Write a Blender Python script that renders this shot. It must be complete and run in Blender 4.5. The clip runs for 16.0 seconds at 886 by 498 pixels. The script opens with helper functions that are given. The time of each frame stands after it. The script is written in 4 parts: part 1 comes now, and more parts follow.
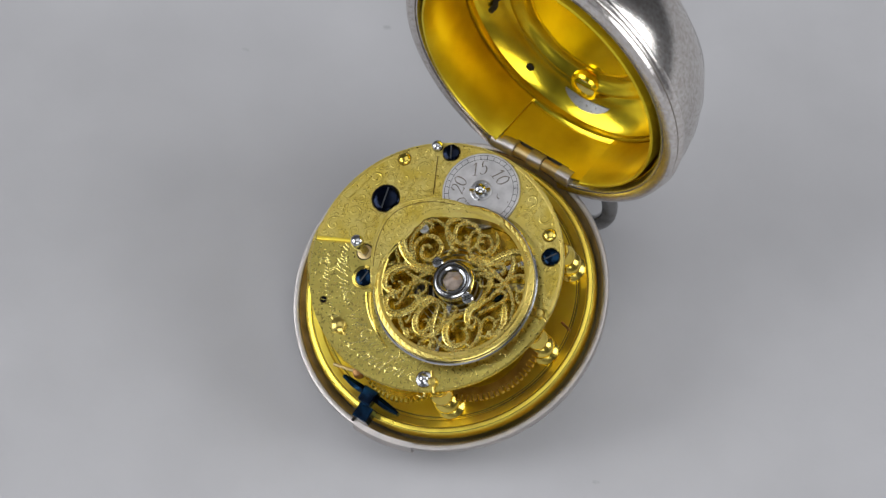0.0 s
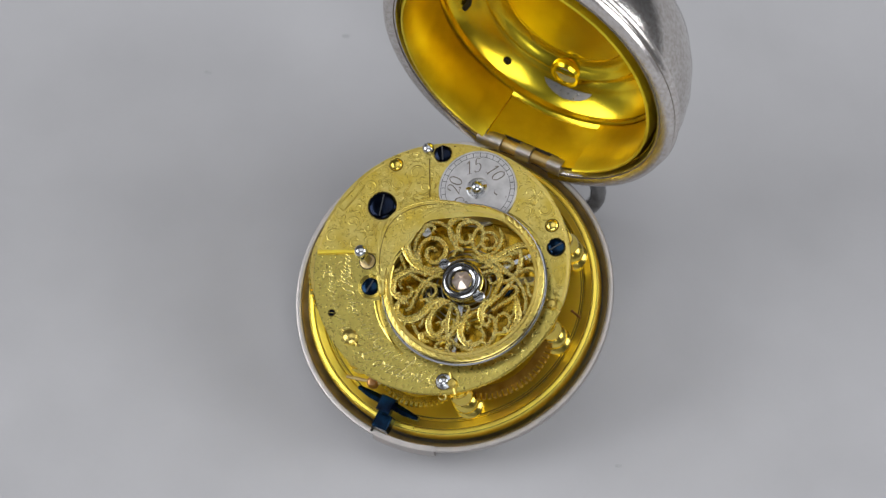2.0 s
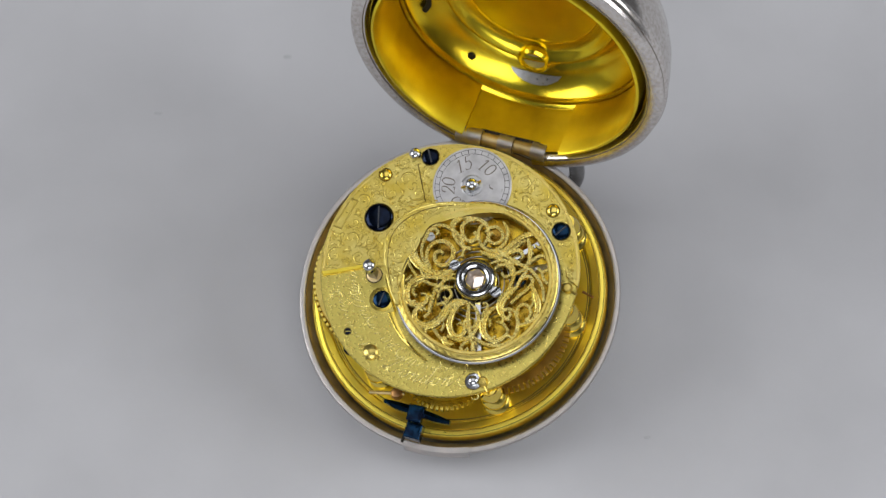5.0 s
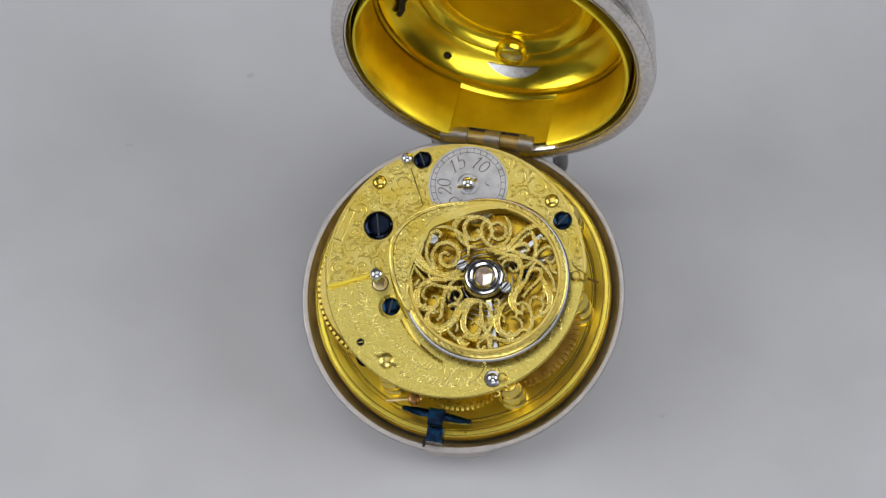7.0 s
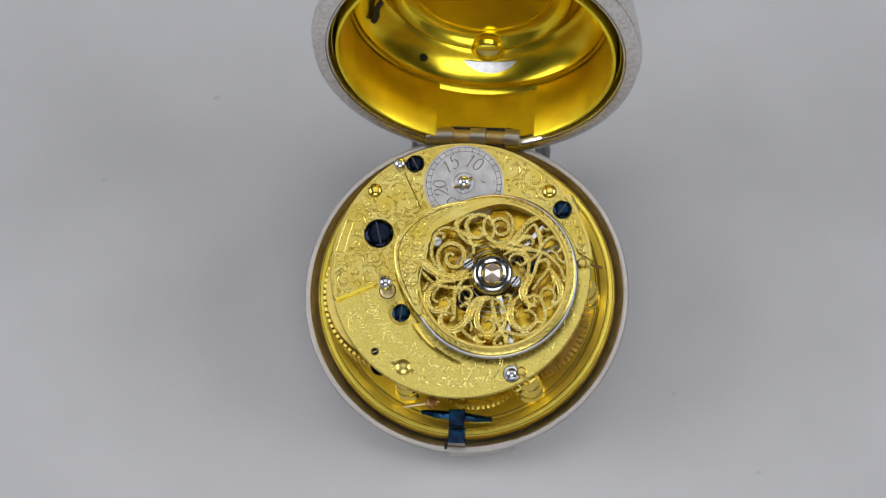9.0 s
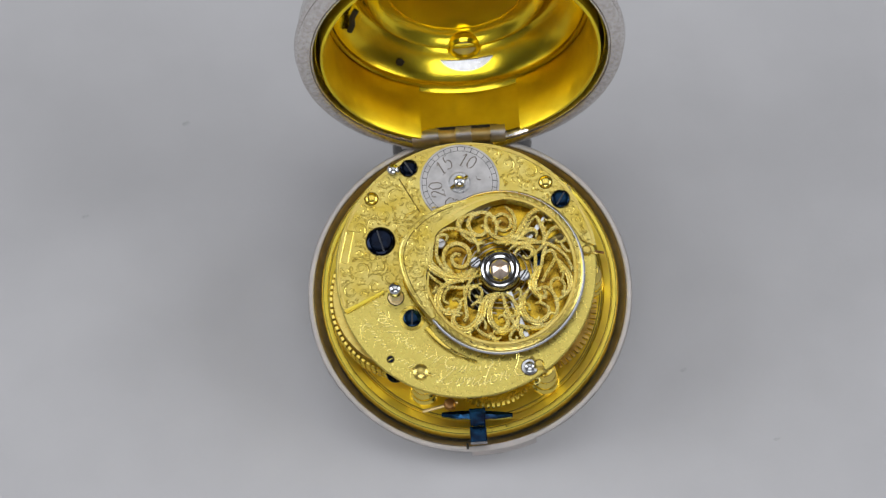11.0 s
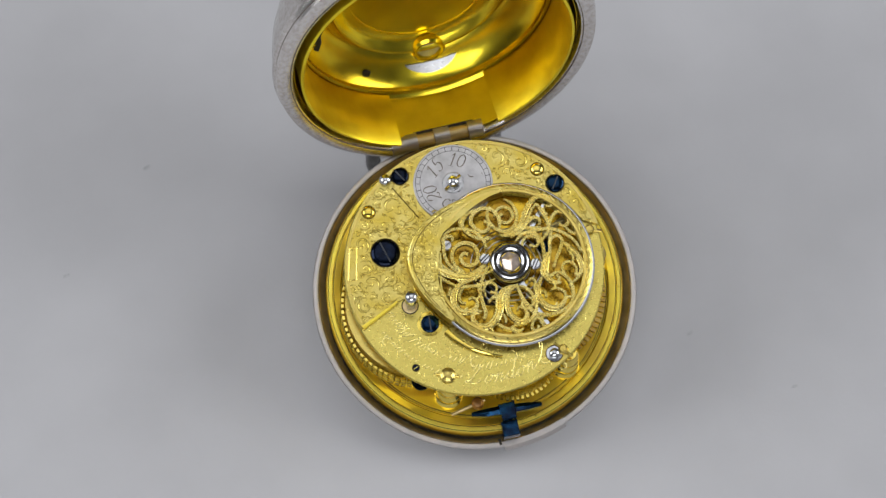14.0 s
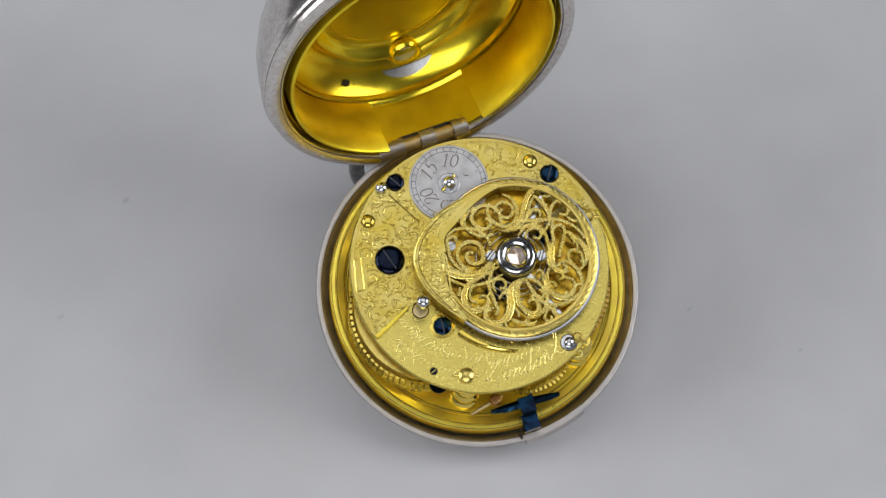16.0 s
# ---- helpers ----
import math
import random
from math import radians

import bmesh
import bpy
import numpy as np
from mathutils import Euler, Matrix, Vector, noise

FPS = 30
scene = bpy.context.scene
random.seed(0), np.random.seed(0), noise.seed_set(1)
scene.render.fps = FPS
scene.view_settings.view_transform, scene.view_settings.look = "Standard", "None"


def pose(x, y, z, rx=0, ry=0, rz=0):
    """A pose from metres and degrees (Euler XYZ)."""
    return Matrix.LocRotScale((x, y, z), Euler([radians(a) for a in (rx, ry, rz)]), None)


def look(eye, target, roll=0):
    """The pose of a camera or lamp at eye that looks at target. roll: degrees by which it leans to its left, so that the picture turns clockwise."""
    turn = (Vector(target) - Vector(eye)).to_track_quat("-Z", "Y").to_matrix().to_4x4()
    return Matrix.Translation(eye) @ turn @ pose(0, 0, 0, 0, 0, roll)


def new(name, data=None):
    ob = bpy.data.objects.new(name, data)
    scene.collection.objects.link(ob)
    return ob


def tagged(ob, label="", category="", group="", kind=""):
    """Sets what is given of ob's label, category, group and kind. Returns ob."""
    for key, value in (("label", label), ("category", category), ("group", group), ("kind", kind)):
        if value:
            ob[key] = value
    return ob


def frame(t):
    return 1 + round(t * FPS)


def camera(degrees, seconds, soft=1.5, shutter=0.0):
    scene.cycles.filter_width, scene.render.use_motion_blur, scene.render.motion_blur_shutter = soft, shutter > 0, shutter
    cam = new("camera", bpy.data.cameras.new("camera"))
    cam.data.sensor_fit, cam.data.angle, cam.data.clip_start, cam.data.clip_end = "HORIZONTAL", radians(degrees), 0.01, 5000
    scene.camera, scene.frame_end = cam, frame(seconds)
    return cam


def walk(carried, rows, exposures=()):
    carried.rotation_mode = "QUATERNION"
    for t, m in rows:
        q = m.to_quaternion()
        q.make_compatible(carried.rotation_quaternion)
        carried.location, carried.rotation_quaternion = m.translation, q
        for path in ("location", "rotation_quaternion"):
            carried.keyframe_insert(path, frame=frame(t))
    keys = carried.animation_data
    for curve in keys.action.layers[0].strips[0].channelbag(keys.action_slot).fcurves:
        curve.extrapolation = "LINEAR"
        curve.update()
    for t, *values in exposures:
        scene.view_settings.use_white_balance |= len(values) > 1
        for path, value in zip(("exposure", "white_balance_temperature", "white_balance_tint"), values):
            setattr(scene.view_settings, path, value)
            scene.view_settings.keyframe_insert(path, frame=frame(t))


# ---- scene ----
# Camera: it stands still; the watch turns before it on a motor turntable.
cam = camera(14.887, 16.0, 1.35)
cam.data.dof.use_dof = True
cam.data.dof.focus_distance = 0.527
cam.data.dof.aperture_fstop = 32.0
STAND = pose(-0.002143, -0.291841, 0.472110, 90 - 57.166, 0, 0)
walk(cam, [(0, STAND), (16, STAND)])


def turned(t):
    """The turntable's pose at t seconds."""
    return pose(0, 0, 0, 0, 0, 3.5243 * t - 24.759)


# Light: a photo studio with soft boxes round the table.
world = bpy.data.worlds.new("world")
world.use_nodes = True
world.node_tree.nodes["Background"].inputs[0].default_value = (0.8, 0.85, 1, 1)
world.node_tree.nodes["Background"].inputs[1].default_value = 0.05
scene.world = world
scene.view_settings.exposure = 0.58


def soft_box(name, eye, target, w, h, power, colour=(1, 0.98, 0.96)):
    lamp = bpy.data.lights.new(name, "AREA")
    lamp.shape, lamp.size, lamp.size_y, lamp.energy, lamp.color = "RECTANGLE", w, h, power, colour
    ob = new(name, lamp)
    ob.matrix_world = look(eye, target)
    return ob


soft_box("soft_box_west", (-0.95, -0.10, 0.65), (0, 0, 0), 0.7, 0.7, 4.4, (0.95, 0.97, 1))
soft_box("soft_box_east", (0.95, -0.10, 0.70), (0, 0, 0), 0.7, 0.7, 4.8, (0.95, 0.97, 1))
soft_box("soft_box_south", (0.0, -1.10, 0.75), (0, 0, 0), 0.9, 0.6, 4.2, (0.95, 0.97, 1))
soft_box("soft_box_top", (-0.02, 0.0, 1.30), (-0.02, 0.0, 0), 0.9, 0.8, 1.75, (0.97, 0.98, 1))


# ---- materials ----
def material(name, colour, rough=0.5, metal=0.0, vary=0.15, scale=400.0, bump=0.0, bump_scale=2500.0, colour2=None, rough_vary=0.1, relief=0.00006):
    """A surface with stains at one scale and fine relief at another."""
    mat = bpy.data.materials.new(name)
    mat.use_nodes = True
    nt = mat.node_tree
    b = nt.nodes["Principled BSDF"]
    b.inputs["Metallic"].default_value = metal
    co = nt.nodes.new("ShaderNodeTexCoord")
    n1 = nt.nodes.new("ShaderNodeTexNoise")
    n1.inputs["Scale"].default_value, n1.inputs["Detail"].default_value = scale, 6
    nt.links.new(co.outputs["Object"], n1.inputs["Vector"])
    n2 = nt.nodes.new("ShaderNodeTexNoise")
    n2.inputs["Scale"].default_value, n2.inputs["Detail"].default_value = bump_scale, 4
    nt.links.new(co.outputs["Object"], n2.inputs["Vector"])
    mix = nt.nodes.new("ShaderNodeMix")
    mix.data_type = "RGBA"
    c2 = colour2 or tuple(max(0, c * (1 - 2 * vary)) for c in colour)
    mix.inputs[6].default_value, mix.inputs[7].default_value = (*colour, 1), (*c2, 1)
    ramp = nt.nodes.new("ShaderNodeMapRange")
    ramp.inputs[1].default_value, ramp.inputs[2].default_value = 0.38, 0.68
    nt.links.new(n1.outputs["Fac"], ramp.inputs[0])
    nt.links.new(ramp.outputs[0], mix.inputs[0])
    nt.links.new(mix.outputs[2], b.inputs["Base Color"])
    rr = nt.nodes.new("ShaderNodeMapRange")
    rr.inputs[3].default_value, rr.inputs[4].default_value = max(0.02, rough - rough_vary), min(1, rough + rough_vary)
    nt.links.new(n2.outputs["Fac"], rr.inputs[0])
    nt.links.new(rr.outputs[0], b.inputs["Roughness"])
    if bump:
        bp = nt.nodes.new("ShaderNodeBump")
        bp.inputs["Strength"].default_value, bp.inputs["Distance"].default_value = bump, relief
        nt.links.new(n2.outputs["Fac"], bp.inputs["Height"])
        nt.links.new(bp.outputs[0], b.inputs["Normal"])
    return mat


GILT = (0.74, 0.58, 0.17)
paper = material("grey_paper", (0.485, 0.48, 0.495), 0.85, 0, 0.035, 45, 0.3, 1500, rough_vary=0.05)
gilt = material("gilt_brass", GILT, 0.30, 1, 0.10, 260, 0.35, 1800, (0.60, 0.45, 0.10))
gilt_chased = material("chased_gilt", (0.70, 0.575, 0.17), 0.31, 1, 0.1, 300, 0.5, 2600, (0.64, 0.48, 0.08), relief=0.00012)
gilt_pale = material("pale_gilt", (0.80, 0.67, 0.23), 0.27, 1, 0.1, 400, 0.35, 2600, (0.74, 0.57, 0.12), relief=0.00009)
gilt_bright = material("polished_gilt", (0.84, 0.66, 0.15), 0.2, 1, 0.06, 200, 0.15, 1500, (0.72, 0.53, 0.08), 0.06)
gilt_scratched = material("scratched_gilt", (0.63, 0.52, 0.13), 0.29, 1, 0.12, 300, 0.35, 1900, (0.60, 0.48, 0.12), relief=0.0001)
lining_gold = material("gold_lining", (0.97, 0.77, 0.045), 0.21, 1, 0.1, 75, 0.3, 200, (0.64, 0.43, 0.02), 0.08, 0.00012)
wall_gold = material("gold_spring_wall", (0.97, 0.78, 0.05), 0.40, 1, 0.1, 90, 0.8, 170, (0.70, 0.50, 0.02), 0.1, 0.00022)
wear = material("engraved_line", (0.96, 0.82, 0.28), 0.24, 1, 0.05, 900)
# dark gilt that puts the shade of the cut outlines into colour
line_shade = material("shaded_gilt", (0.46, 0.35, 0.08), 0.45, 1, 0.2, 900, 0.3, 2500, (0.34, 0.25, 0.05))
groove = material("dark_groove", (0.16, 0.11, 0.02), 0.6, 0.8, 0.2, 900)
silver = material("worn_silver", (0.79, 0.76, 0.73), 0.23, 1, 0.08, 1500, 0.25, 3200, (0.60, 0.55, 0.51), 0.1, 0.00006)
frosted = material("frosted_silver", (0.50, 0.475, 0.46), 0.40, 1, 0.1, 500, 0.5, 1400, (0.58, 0.53, 0.50), 0.1, 0.00005)
bowl_silver = material("polished_silver", (0.72, 0.70, 0.67), 0.17, 1, 0.06, 1500, 0.25, 3200, (0.53, 0.48, 0.44), 0.1)
tarnish = material("tarnished_gilt", (0.74, 0.58, 0.31), 0.5, 1, 0.2, 300, 0.5, 1800, (0.52, 0.39, 0.18))
dial_silver = material("silvered_brass", (0.58, 0.57, 0.58), 0.46, 0.9, 0.1, 500, 0.4, 3000, (0.44, 0.43, 0.44))
steel = material("polished_steel", (0.58, 0.59, 0.61), 0.17, 1, 0.05, 500, 0.05, 3000, rough_vary=0.05)
dark_steel = material("dark_steel", (0.27, 0.265, 0.26), 0.2, 1, 0.15, 500, 0.2, 1500, (0.16, 0.15, 0.14))
dull_steel = material("dull_steel", (0.50, 0.50, 0.51), 0.3, 1, 0.1, 700, 0.2, 2500)
blued = material("blued_steel", (0.004, 0.009, 0.024), 0.16, 0.85, 0.2, 700, 0.1, 3000, (0.002, 0.003, 0.008), 0.05)
blue_teal = material("teal_blued_steel", (0.005, 0.026, 0.060), 0.18, 0.9, 0.3, 500, 0.3, 1500, (0.005, 0.012, 0.03), 0.08)
blue_bright = material("bright_blued_steel", (0.010, 0.055, 0.125), 0.18, 0.95, 0.3, 420, 0.9, 900, (0.006, 0.010, 0.025), 0.1, 0.0002)
slot_grey = material("slot_grey", (0.075, 0.08, 0.09), 0.45, 0.9, 0.2, 900)
dark_line = material("dark_brown_line", (0.20, 0.17, 0.14), 0.6, 0.6, 0.2, 900)
black = material("black_ink", (0.035, 0.033, 0.032), 0.6, 0, 0.1, 900)
dark_hole = material("dark_hole", (0.02, 0.015, 0.008), 0.7, 0.3, 0.1, 900)
# amber brass, darkened to carry the shade under the pierced cock
well_gold = material("shaded_amber_brass", (0.66, 0.45, 0.04), 0.24, 1, 0.15, 320, 0.7, 900, (0.34, 0.20, 0.03))
floor_gold = material("plate_gold", (0.98, 0.79, 0.09), 0.38, 1, 0.08, 220, 0.4, 1600, (0.93, 0.69, 0.09))
wheel_brass = material("wheel_brass", (0.62, 0.42, 0.12), 0.36, 1, 0.15, 400, 0.4, 2000, (0.40, 0.25, 0.06))
copper = material("old_copper", (0.45, 0.24, 0.10), 0.4, 1, 0.2, 600, 0.3, 2500)


def glass_material(name, colour, ior):
    mat = bpy.data.materials.new(name)
    mat.use_nodes = True
    b = mat.node_tree.nodes["Principled BSDF"]
    b.inputs["Base Color"].default_value = (*colour, 1)
    b.inputs["Transmission Weight"].default_value, b.inputs["Roughness"].default_value, b.inputs["IOR"].default_value = 1, 0.02, ior
    return mat


crystal_glass = glass_material("crystal_glass", (0.96, 0.98, 0.97), 1.5)
diamond_glass = material("diamond", (0.80, 0.66, 0.56), 0.06, 0.55, 0.2, 900, 0, 900, (0.45, 0.35, 0.28), 0.03)

# ---- building helpers ----
MM = 0.001


def part(name, bm, mat, parent, label="", smooth=40):
    """Link a mesh drawn in millimetres as one object under a thing or a part."""
    mesh = bpy.data.meshes.new(name)
    bmesh.ops.recalc_face_normals(bm, faces=bm.faces)
    bm.transform(Matrix.Scale(MM, 4))
    for f in bm.faces:
        f.smooth = True
    bm.to_mesh(mesh)
    bm.free()
    mesh.set_sharp_from_angle(angle=radians(smooth))
    mesh.materials.append(mat)
    ob = new(name, mesh)
    ob.parent = parent
    return tagged(ob, label) if label else ob


def lathe(profile, n=96, at=(0, 0, 0), a0=0.0, a1=360.0, bm=None):
    """Turn a closed outline of (radius, height) pairs about the vertical through at; an outline that starts and ends on the axis is a solid."""
    bm = bm or bmesh.new()
    whole = abs(a1 - a0) >= 359.99
    k = n if whole else n + 1
    rings = []
    for i in range(k):
        a = radians(a0 + (a1 - a0) * i / n)
        rings.append([None if r == 0 else bm.verts.new((at[0] + r * math.cos(a), at[1] + r * math.sin(a), at[2] + z)) for r, z in profile])
    axis = [bm.verts.new((at[0], at[1], at[2] + z)) if r == 0 else None for r, z in profile]
    m = len(profile)
    loop = profile[0][0] != 0
    for i in range(k if whole else k - 1):
        A, B = rings[i], rings[(i + 1) % k]
        for j in range(m if loop else m - 1):
            q = []
            for v in (A[j] or axis[j], B[j] or axis[j], B[(j + 1) % m] or axis[(j + 1) % m], A[(j + 1) % m] or axis[(j + 1) % m]):
                if v not in q:
                    q.append(v)
            if len(q) > 2:
                bm.faces.new(q)
    if not whole and loop:
        bm.faces.new(rings[0])
        bm.faces.new(rings[-1])
    return bm


def prism(outline, z0, z1, bevel=0.0, bm=None):
    """A flat piece with that outline between two heights, its upper edge broken."""
    bm = bm or bmesh.new()
    lo = [bm.verts.new((x, y, z0)) for x, y in outline]
    hi = [bm.verts.new((x, y, z1)) for x, y in outline]
    n = len(outline)
    for i in range(n):
        bm.faces.new((lo[i], lo[(i + 1) % n], hi[(i + 1) % n], hi[i]))
    bm.faces.new(lo[::-1])
    top = bm.faces.new(hi)
    if bevel:
        bmesh.ops.bevel(bm, geom=list(top.edges), offset=bevel, segments=1, affect="EDGES", profile=0.5)
    return bm


def ribbon(path, widths, z0, z1, bm=None, crown=0.0, fluted=False):
    """A strip of varying width along a path, its top ridged by crown, or fluted along the middle."""
    bm = bm or bmesh.new()
    rows = []
    carved = ((-1, z0), (-1, z1 - crown * 0.5), (-0.82, z1), (-0.46, z1), (-0.33, z1 - crown), (-0.2, z1), (0.2, z1), (0.33, z1 - crown), (0.46, z1), (0.82, z1), (1, z1 - crown * 0.5), (1, z0))
    ridge = carved if fluted else ((-1, z0), (-1, z1), (0, z1 + crown), (1, z1), (1, z0))
    m = len(ridge)
    for i, (x, y) in enumerate(path):
        p, q = path[max(i - 1, 0)], path[min(i + 1, len(path) - 1)]
        dx, dy = q[0] - p[0], q[1] - p[1]
        s = math.hypot(dx, dy) or 1
        nx, ny, h = -dy / s, dx / s, widths[i] / 2
        rows.append([bm.verts.new((x + nx * h * k, y + ny * h * k, z)) for k, z in ridge])
    for a, b in zip(rows, rows[1:]):
        for j in range(m):
            bm.faces.new((a[j], a[(j + 1) % m], b[(j + 1) % m], b[j]))
    bm.faces.new(rows[0])
    bm.faces.new(rows[-1][::-1])
    return bm


def tube(path, radius, n=10, closed=False, bm=None):
    """A round wire along a path of points; radius is a number or one per point."""
    bm = bm or bmesh.new()
    pts = [Vector(p) for p in path]
    rows = []
    side = None
    for i, p in enumerate(pts):
        a = pts[i - 1] if (i or closed) else p
        b = pts[(i + 1) % len(pts)] if (i < len(pts) - 1 or closed) else p
        d = (b - a).normalized()
        side = (side - d * side.dot(d)).normalized() if side else d.orthogonal().normalized()
        up = d.cross(side)
        r = radius[i] if isinstance(radius, (list, tuple)) else radius
        rows.append([bm.verts.new(p + r * (math.cos(2 * math.pi * k / n) * side + math.sin(2 * math.pi * k / n) * up)) for k in range(n)])
    for i in range(len(rows) if closed else len(rows) - 1):
        a, b = rows[i], rows[(i + 1) % len(rows)]
        for k in range(n):
            bm.faces.new((a[k], a[(k + 1) % n], b[(k + 1) % n], b[k]))
    if not closed:
        bm.faces.new(rows[0][::-1])
        bm.faces.new(rows[-1])
    return bm


def block(x0, x1, y0, y1, z0, z1, bm=None, turn=0.0, bevel=0.0):
    """A small bar, turned about its own middle."""
    c, s, mx, my = math.cos(radians(turn)), math.sin(radians(turn)), (x0 + x1) / 2, (y0 + y1) / 2
    out = [(mx + (x - mx) * c - (y - my) * s, my + (x - mx) * s + (y - my) * c) for x, y in ((x0, y0), (x1, y0), (x1, y1), (x0, y1))]
    return prism(out, z0, z1, bevel, bm)


def arc(cx, cy, r, a0, a1, n=24):
    return [(cx + r * math.cos(radians(a0 + (a1 - a0) * i / n)), cy + r * math.sin(radians(a0 + (a1 - a0) * i / n))) for i in range(n + 1)]


def spiral(cx, cy, r, a0, turns, n=None, shrink=0.22):
    n = n or max(10, int(abs(turns) * 22))
    return [(cx + r * (1 - (1 - shrink) * (i / n) ** 0.9) * math.cos(radians(a0 + 360 * turns * i / n)),
             cy + r * (1 - (1 - shrink) * (i / n) ** 0.9) * math.sin(radians(a0 + 360 * turns * i / n))) for i in range(n + 1)]


def bezier(a, b, c, d, n=16):
    out = []
    for i in range(n + 1):
        t = i / n
        w = ((1 - t) ** 3, 3 * t * (1 - t) ** 2, 3 * t * t * (1 - t), t ** 3)
        out.append(tuple(sum(k * p[j] for k, p in zip(w, (a, b, c, d))) for j in (0, 1)))
    return out


def slotted(x, y, z, r, h, turn, slot=0.28, edge=0.09):
    """A screw head with a sawn slot."""
    bm = lathe([(0, -0.6), (r * 0.9, -0.6), (r * 0.97, 0), (r * 0.97, h * 0.45), (0, h * 0.45)], 28, (x, y, z))
    for side in (0, 180):
        a = math.degrees(math.asin(slot / 2 / r))
        out = [(x + px, y + py) for px, py in arc(0, 0, r, turn + side + a, turn + side + 180 - a, 16)]
        prism(out, z + h * 0.3, z + h, r * edge, bm)
    return bm


# ---- studio and table ----
def slab(name, x0, x1, y0, y1, z0, z1, mat, label):
    bm = bmesh.new()
    bmesh.ops.create_cube(bm, size=1, matrix=Matrix.Translation(((x0 + x1) / 2, (y0 + y1) / 2, (z0 + z1) / 2)) @ Matrix.Diagonal((x1 - x0, y1 - y0, z1 - z0, 1)))
    bm.transform(Matrix.Scale(1000, 4))
    return tagged(part(name, bm, mat, None), label, kind="structure")


wall_paint = material("grey_wall_paint", (0.30, 0.30, 0.31), 0.9, 0, 0.05, 3, 0.2, 300)
slab("table_surface", -0.7, 0.7, -0.7, 0.7, -0.05, -0.016, paper, "pale grey paper-covered table surface")
turntable = tagged(part("turntable", lathe([(0, -16), (238, -16), (240, -14), (240, -0.6), (239.4, 0), (0, 0)], 128), paper, None), "round turntable covered with pale grey paper", kind="structure")
# unseen room shell, added to close the place and give the metals reflections
slab("floor", -1.3, 1.3, -1.3, 1.3, -0.85, -0.75, wall_paint, "unseen plain grey studio floor")
slab("ceiling", -1.3, 1.3, -1.3, 1.3, 1.5, 1.6, wall_paint, "unseen plain grey studio ceiling")
slab("wall_north", -1.3, 1.3, 1.3, 1.4, -0.75, 1.5, wall_paint, "unseen plain grey studio wall")
slab("wall_south", -1.3, 1.3, -1.4, -1.3, -0.75, 1.5, wall_paint, "unseen plain grey studio wall")
slab("wall_east", 1.3, 1.4, -1.3, 1.3, -0.75, 1.5, wall_paint, "unseen plain grey studio wall")
slab("wall_west", -1.4, -1.3, -1.3, 1.3, -0.75, 1.5, wall_paint, "unseen plain grey studio wall")

# ---- the watch: origin at the middle of the bezel, hinge towards +y, movement up ----
watch = tagged(new("pocket_watch"), "open antique silver pocket watch showing its gilt verge movement", "pocket watch")
WATCH_LIES = Matrix(((0.97959, 0.16889, -0.10896, 0.001), (-0.19473, 0.93171, -0.30659, -0.0045), (0.04974, 0.32155, 0.94559, 0.01494), (0, 0, 0, 1)))

# bezel
RIM = (0.02, -0.6, -0.8)
bezel = part("bezel", lathe([(25.7, -0.9), (25.86, -0.2), (25.72, 0.08), (25.4, 0.15), (25.05, 0.1), (24.85, -0.15), (24.55, -0.9), (23.85, -2.6), (23.2, -4.2), (21.5, -4.4), (21.5, -5.0), (23.6, -4.9), (25.0, -3.6), (25.5, -2.0)], 160, RIM), frosted, watch, "worn silver bezel ring")
part("inner_wall", lathe([(24.82, -0.17), (24.5, -0.92), (23.76, -2.6), (23.86, -2.65), (24.6, -0.95), (24.88, -0.2)], 160, RIM), tarnish, bezel, "tarnished brown inner wall of the bezel")
part("inner_edge_line", lathe([(24.8, -0.3), (24.9, -0.3), (24.96, -0.02), (24.88, 0.0)], 160, RIM), dark_line, bezel, "dark line along the inner edge of the bezel")
part("thumb_tab", lathe([(24.9, -2.0), (25.9, -1.8), (26.25, -1.2), (26.2, -0.3), (25.8, 0.14), (24.95, 0.2)], 14, RIM, 267, 290), frosted, bezel, "small silver opening lip")
part("latch_gap", block(-2.1, -1.7, -26.0, -25.0, -1.2, -0.5), dark_hole, bezel, "dark gap beside the latch")
part("crystal", lathe([(0, -15.25), (6.0, -14.75), (12.0, -13.2), (16.5, -10.6), (19.7, -7.6), (21.6, -4.6), (20.8, -4.6), (18.9, -7.2), (15.9, -9.9), (11.6, -12.4), (6.0, -13.9), (0, -14.4)], 64), crystal_glass, watch, "domed clear watch glass")

# dial plate edge and pillar plate
edge_gold = material("edge_gold", (0.96, 0.78, 0.11), 0.32, 1, 0.1, 240, 0.4, 1500, (0.86, 0.65, 0.11))
part("edge_ring", lathe([(21.1, 0.2), (21.4, 0.65), (22.4, 0.8), (22.5, 0.5), (22.62, 0.5), (22.75, 0.7), (23.4, 0.6), (23.68, 0.2), (23.68, -1.5), (21.1, -1.5)], 160, (0.02, -0.45, -0.4)), edge_gold, watch, "stepped polished gilt edge ring")
pillar_plate = part("pillar_plate", lathe([(0, -0.1), (21.3, -0.1), (21.6, -0.05), (21.9, -0.05), (21.9, -1.8), (0, -1.8)][::-1], 128), floor_gold, watch, "gilt lower plate")
for r, z, w in ((20.7, -0.1, 0.09), (21.02, -0.1, 0.1), (22.5, 0.16, 0.06), (23.3, 0.23, 0.05)):
    part("turned_line", lathe([(r - w, z - 0.1), (r + w, z - 0.1), (r + w, z + 0.012), (r - w, z + 0.012)], 128, (0.02, -0.45, 0)), groove, pillar_plate, "fine dark turned line")
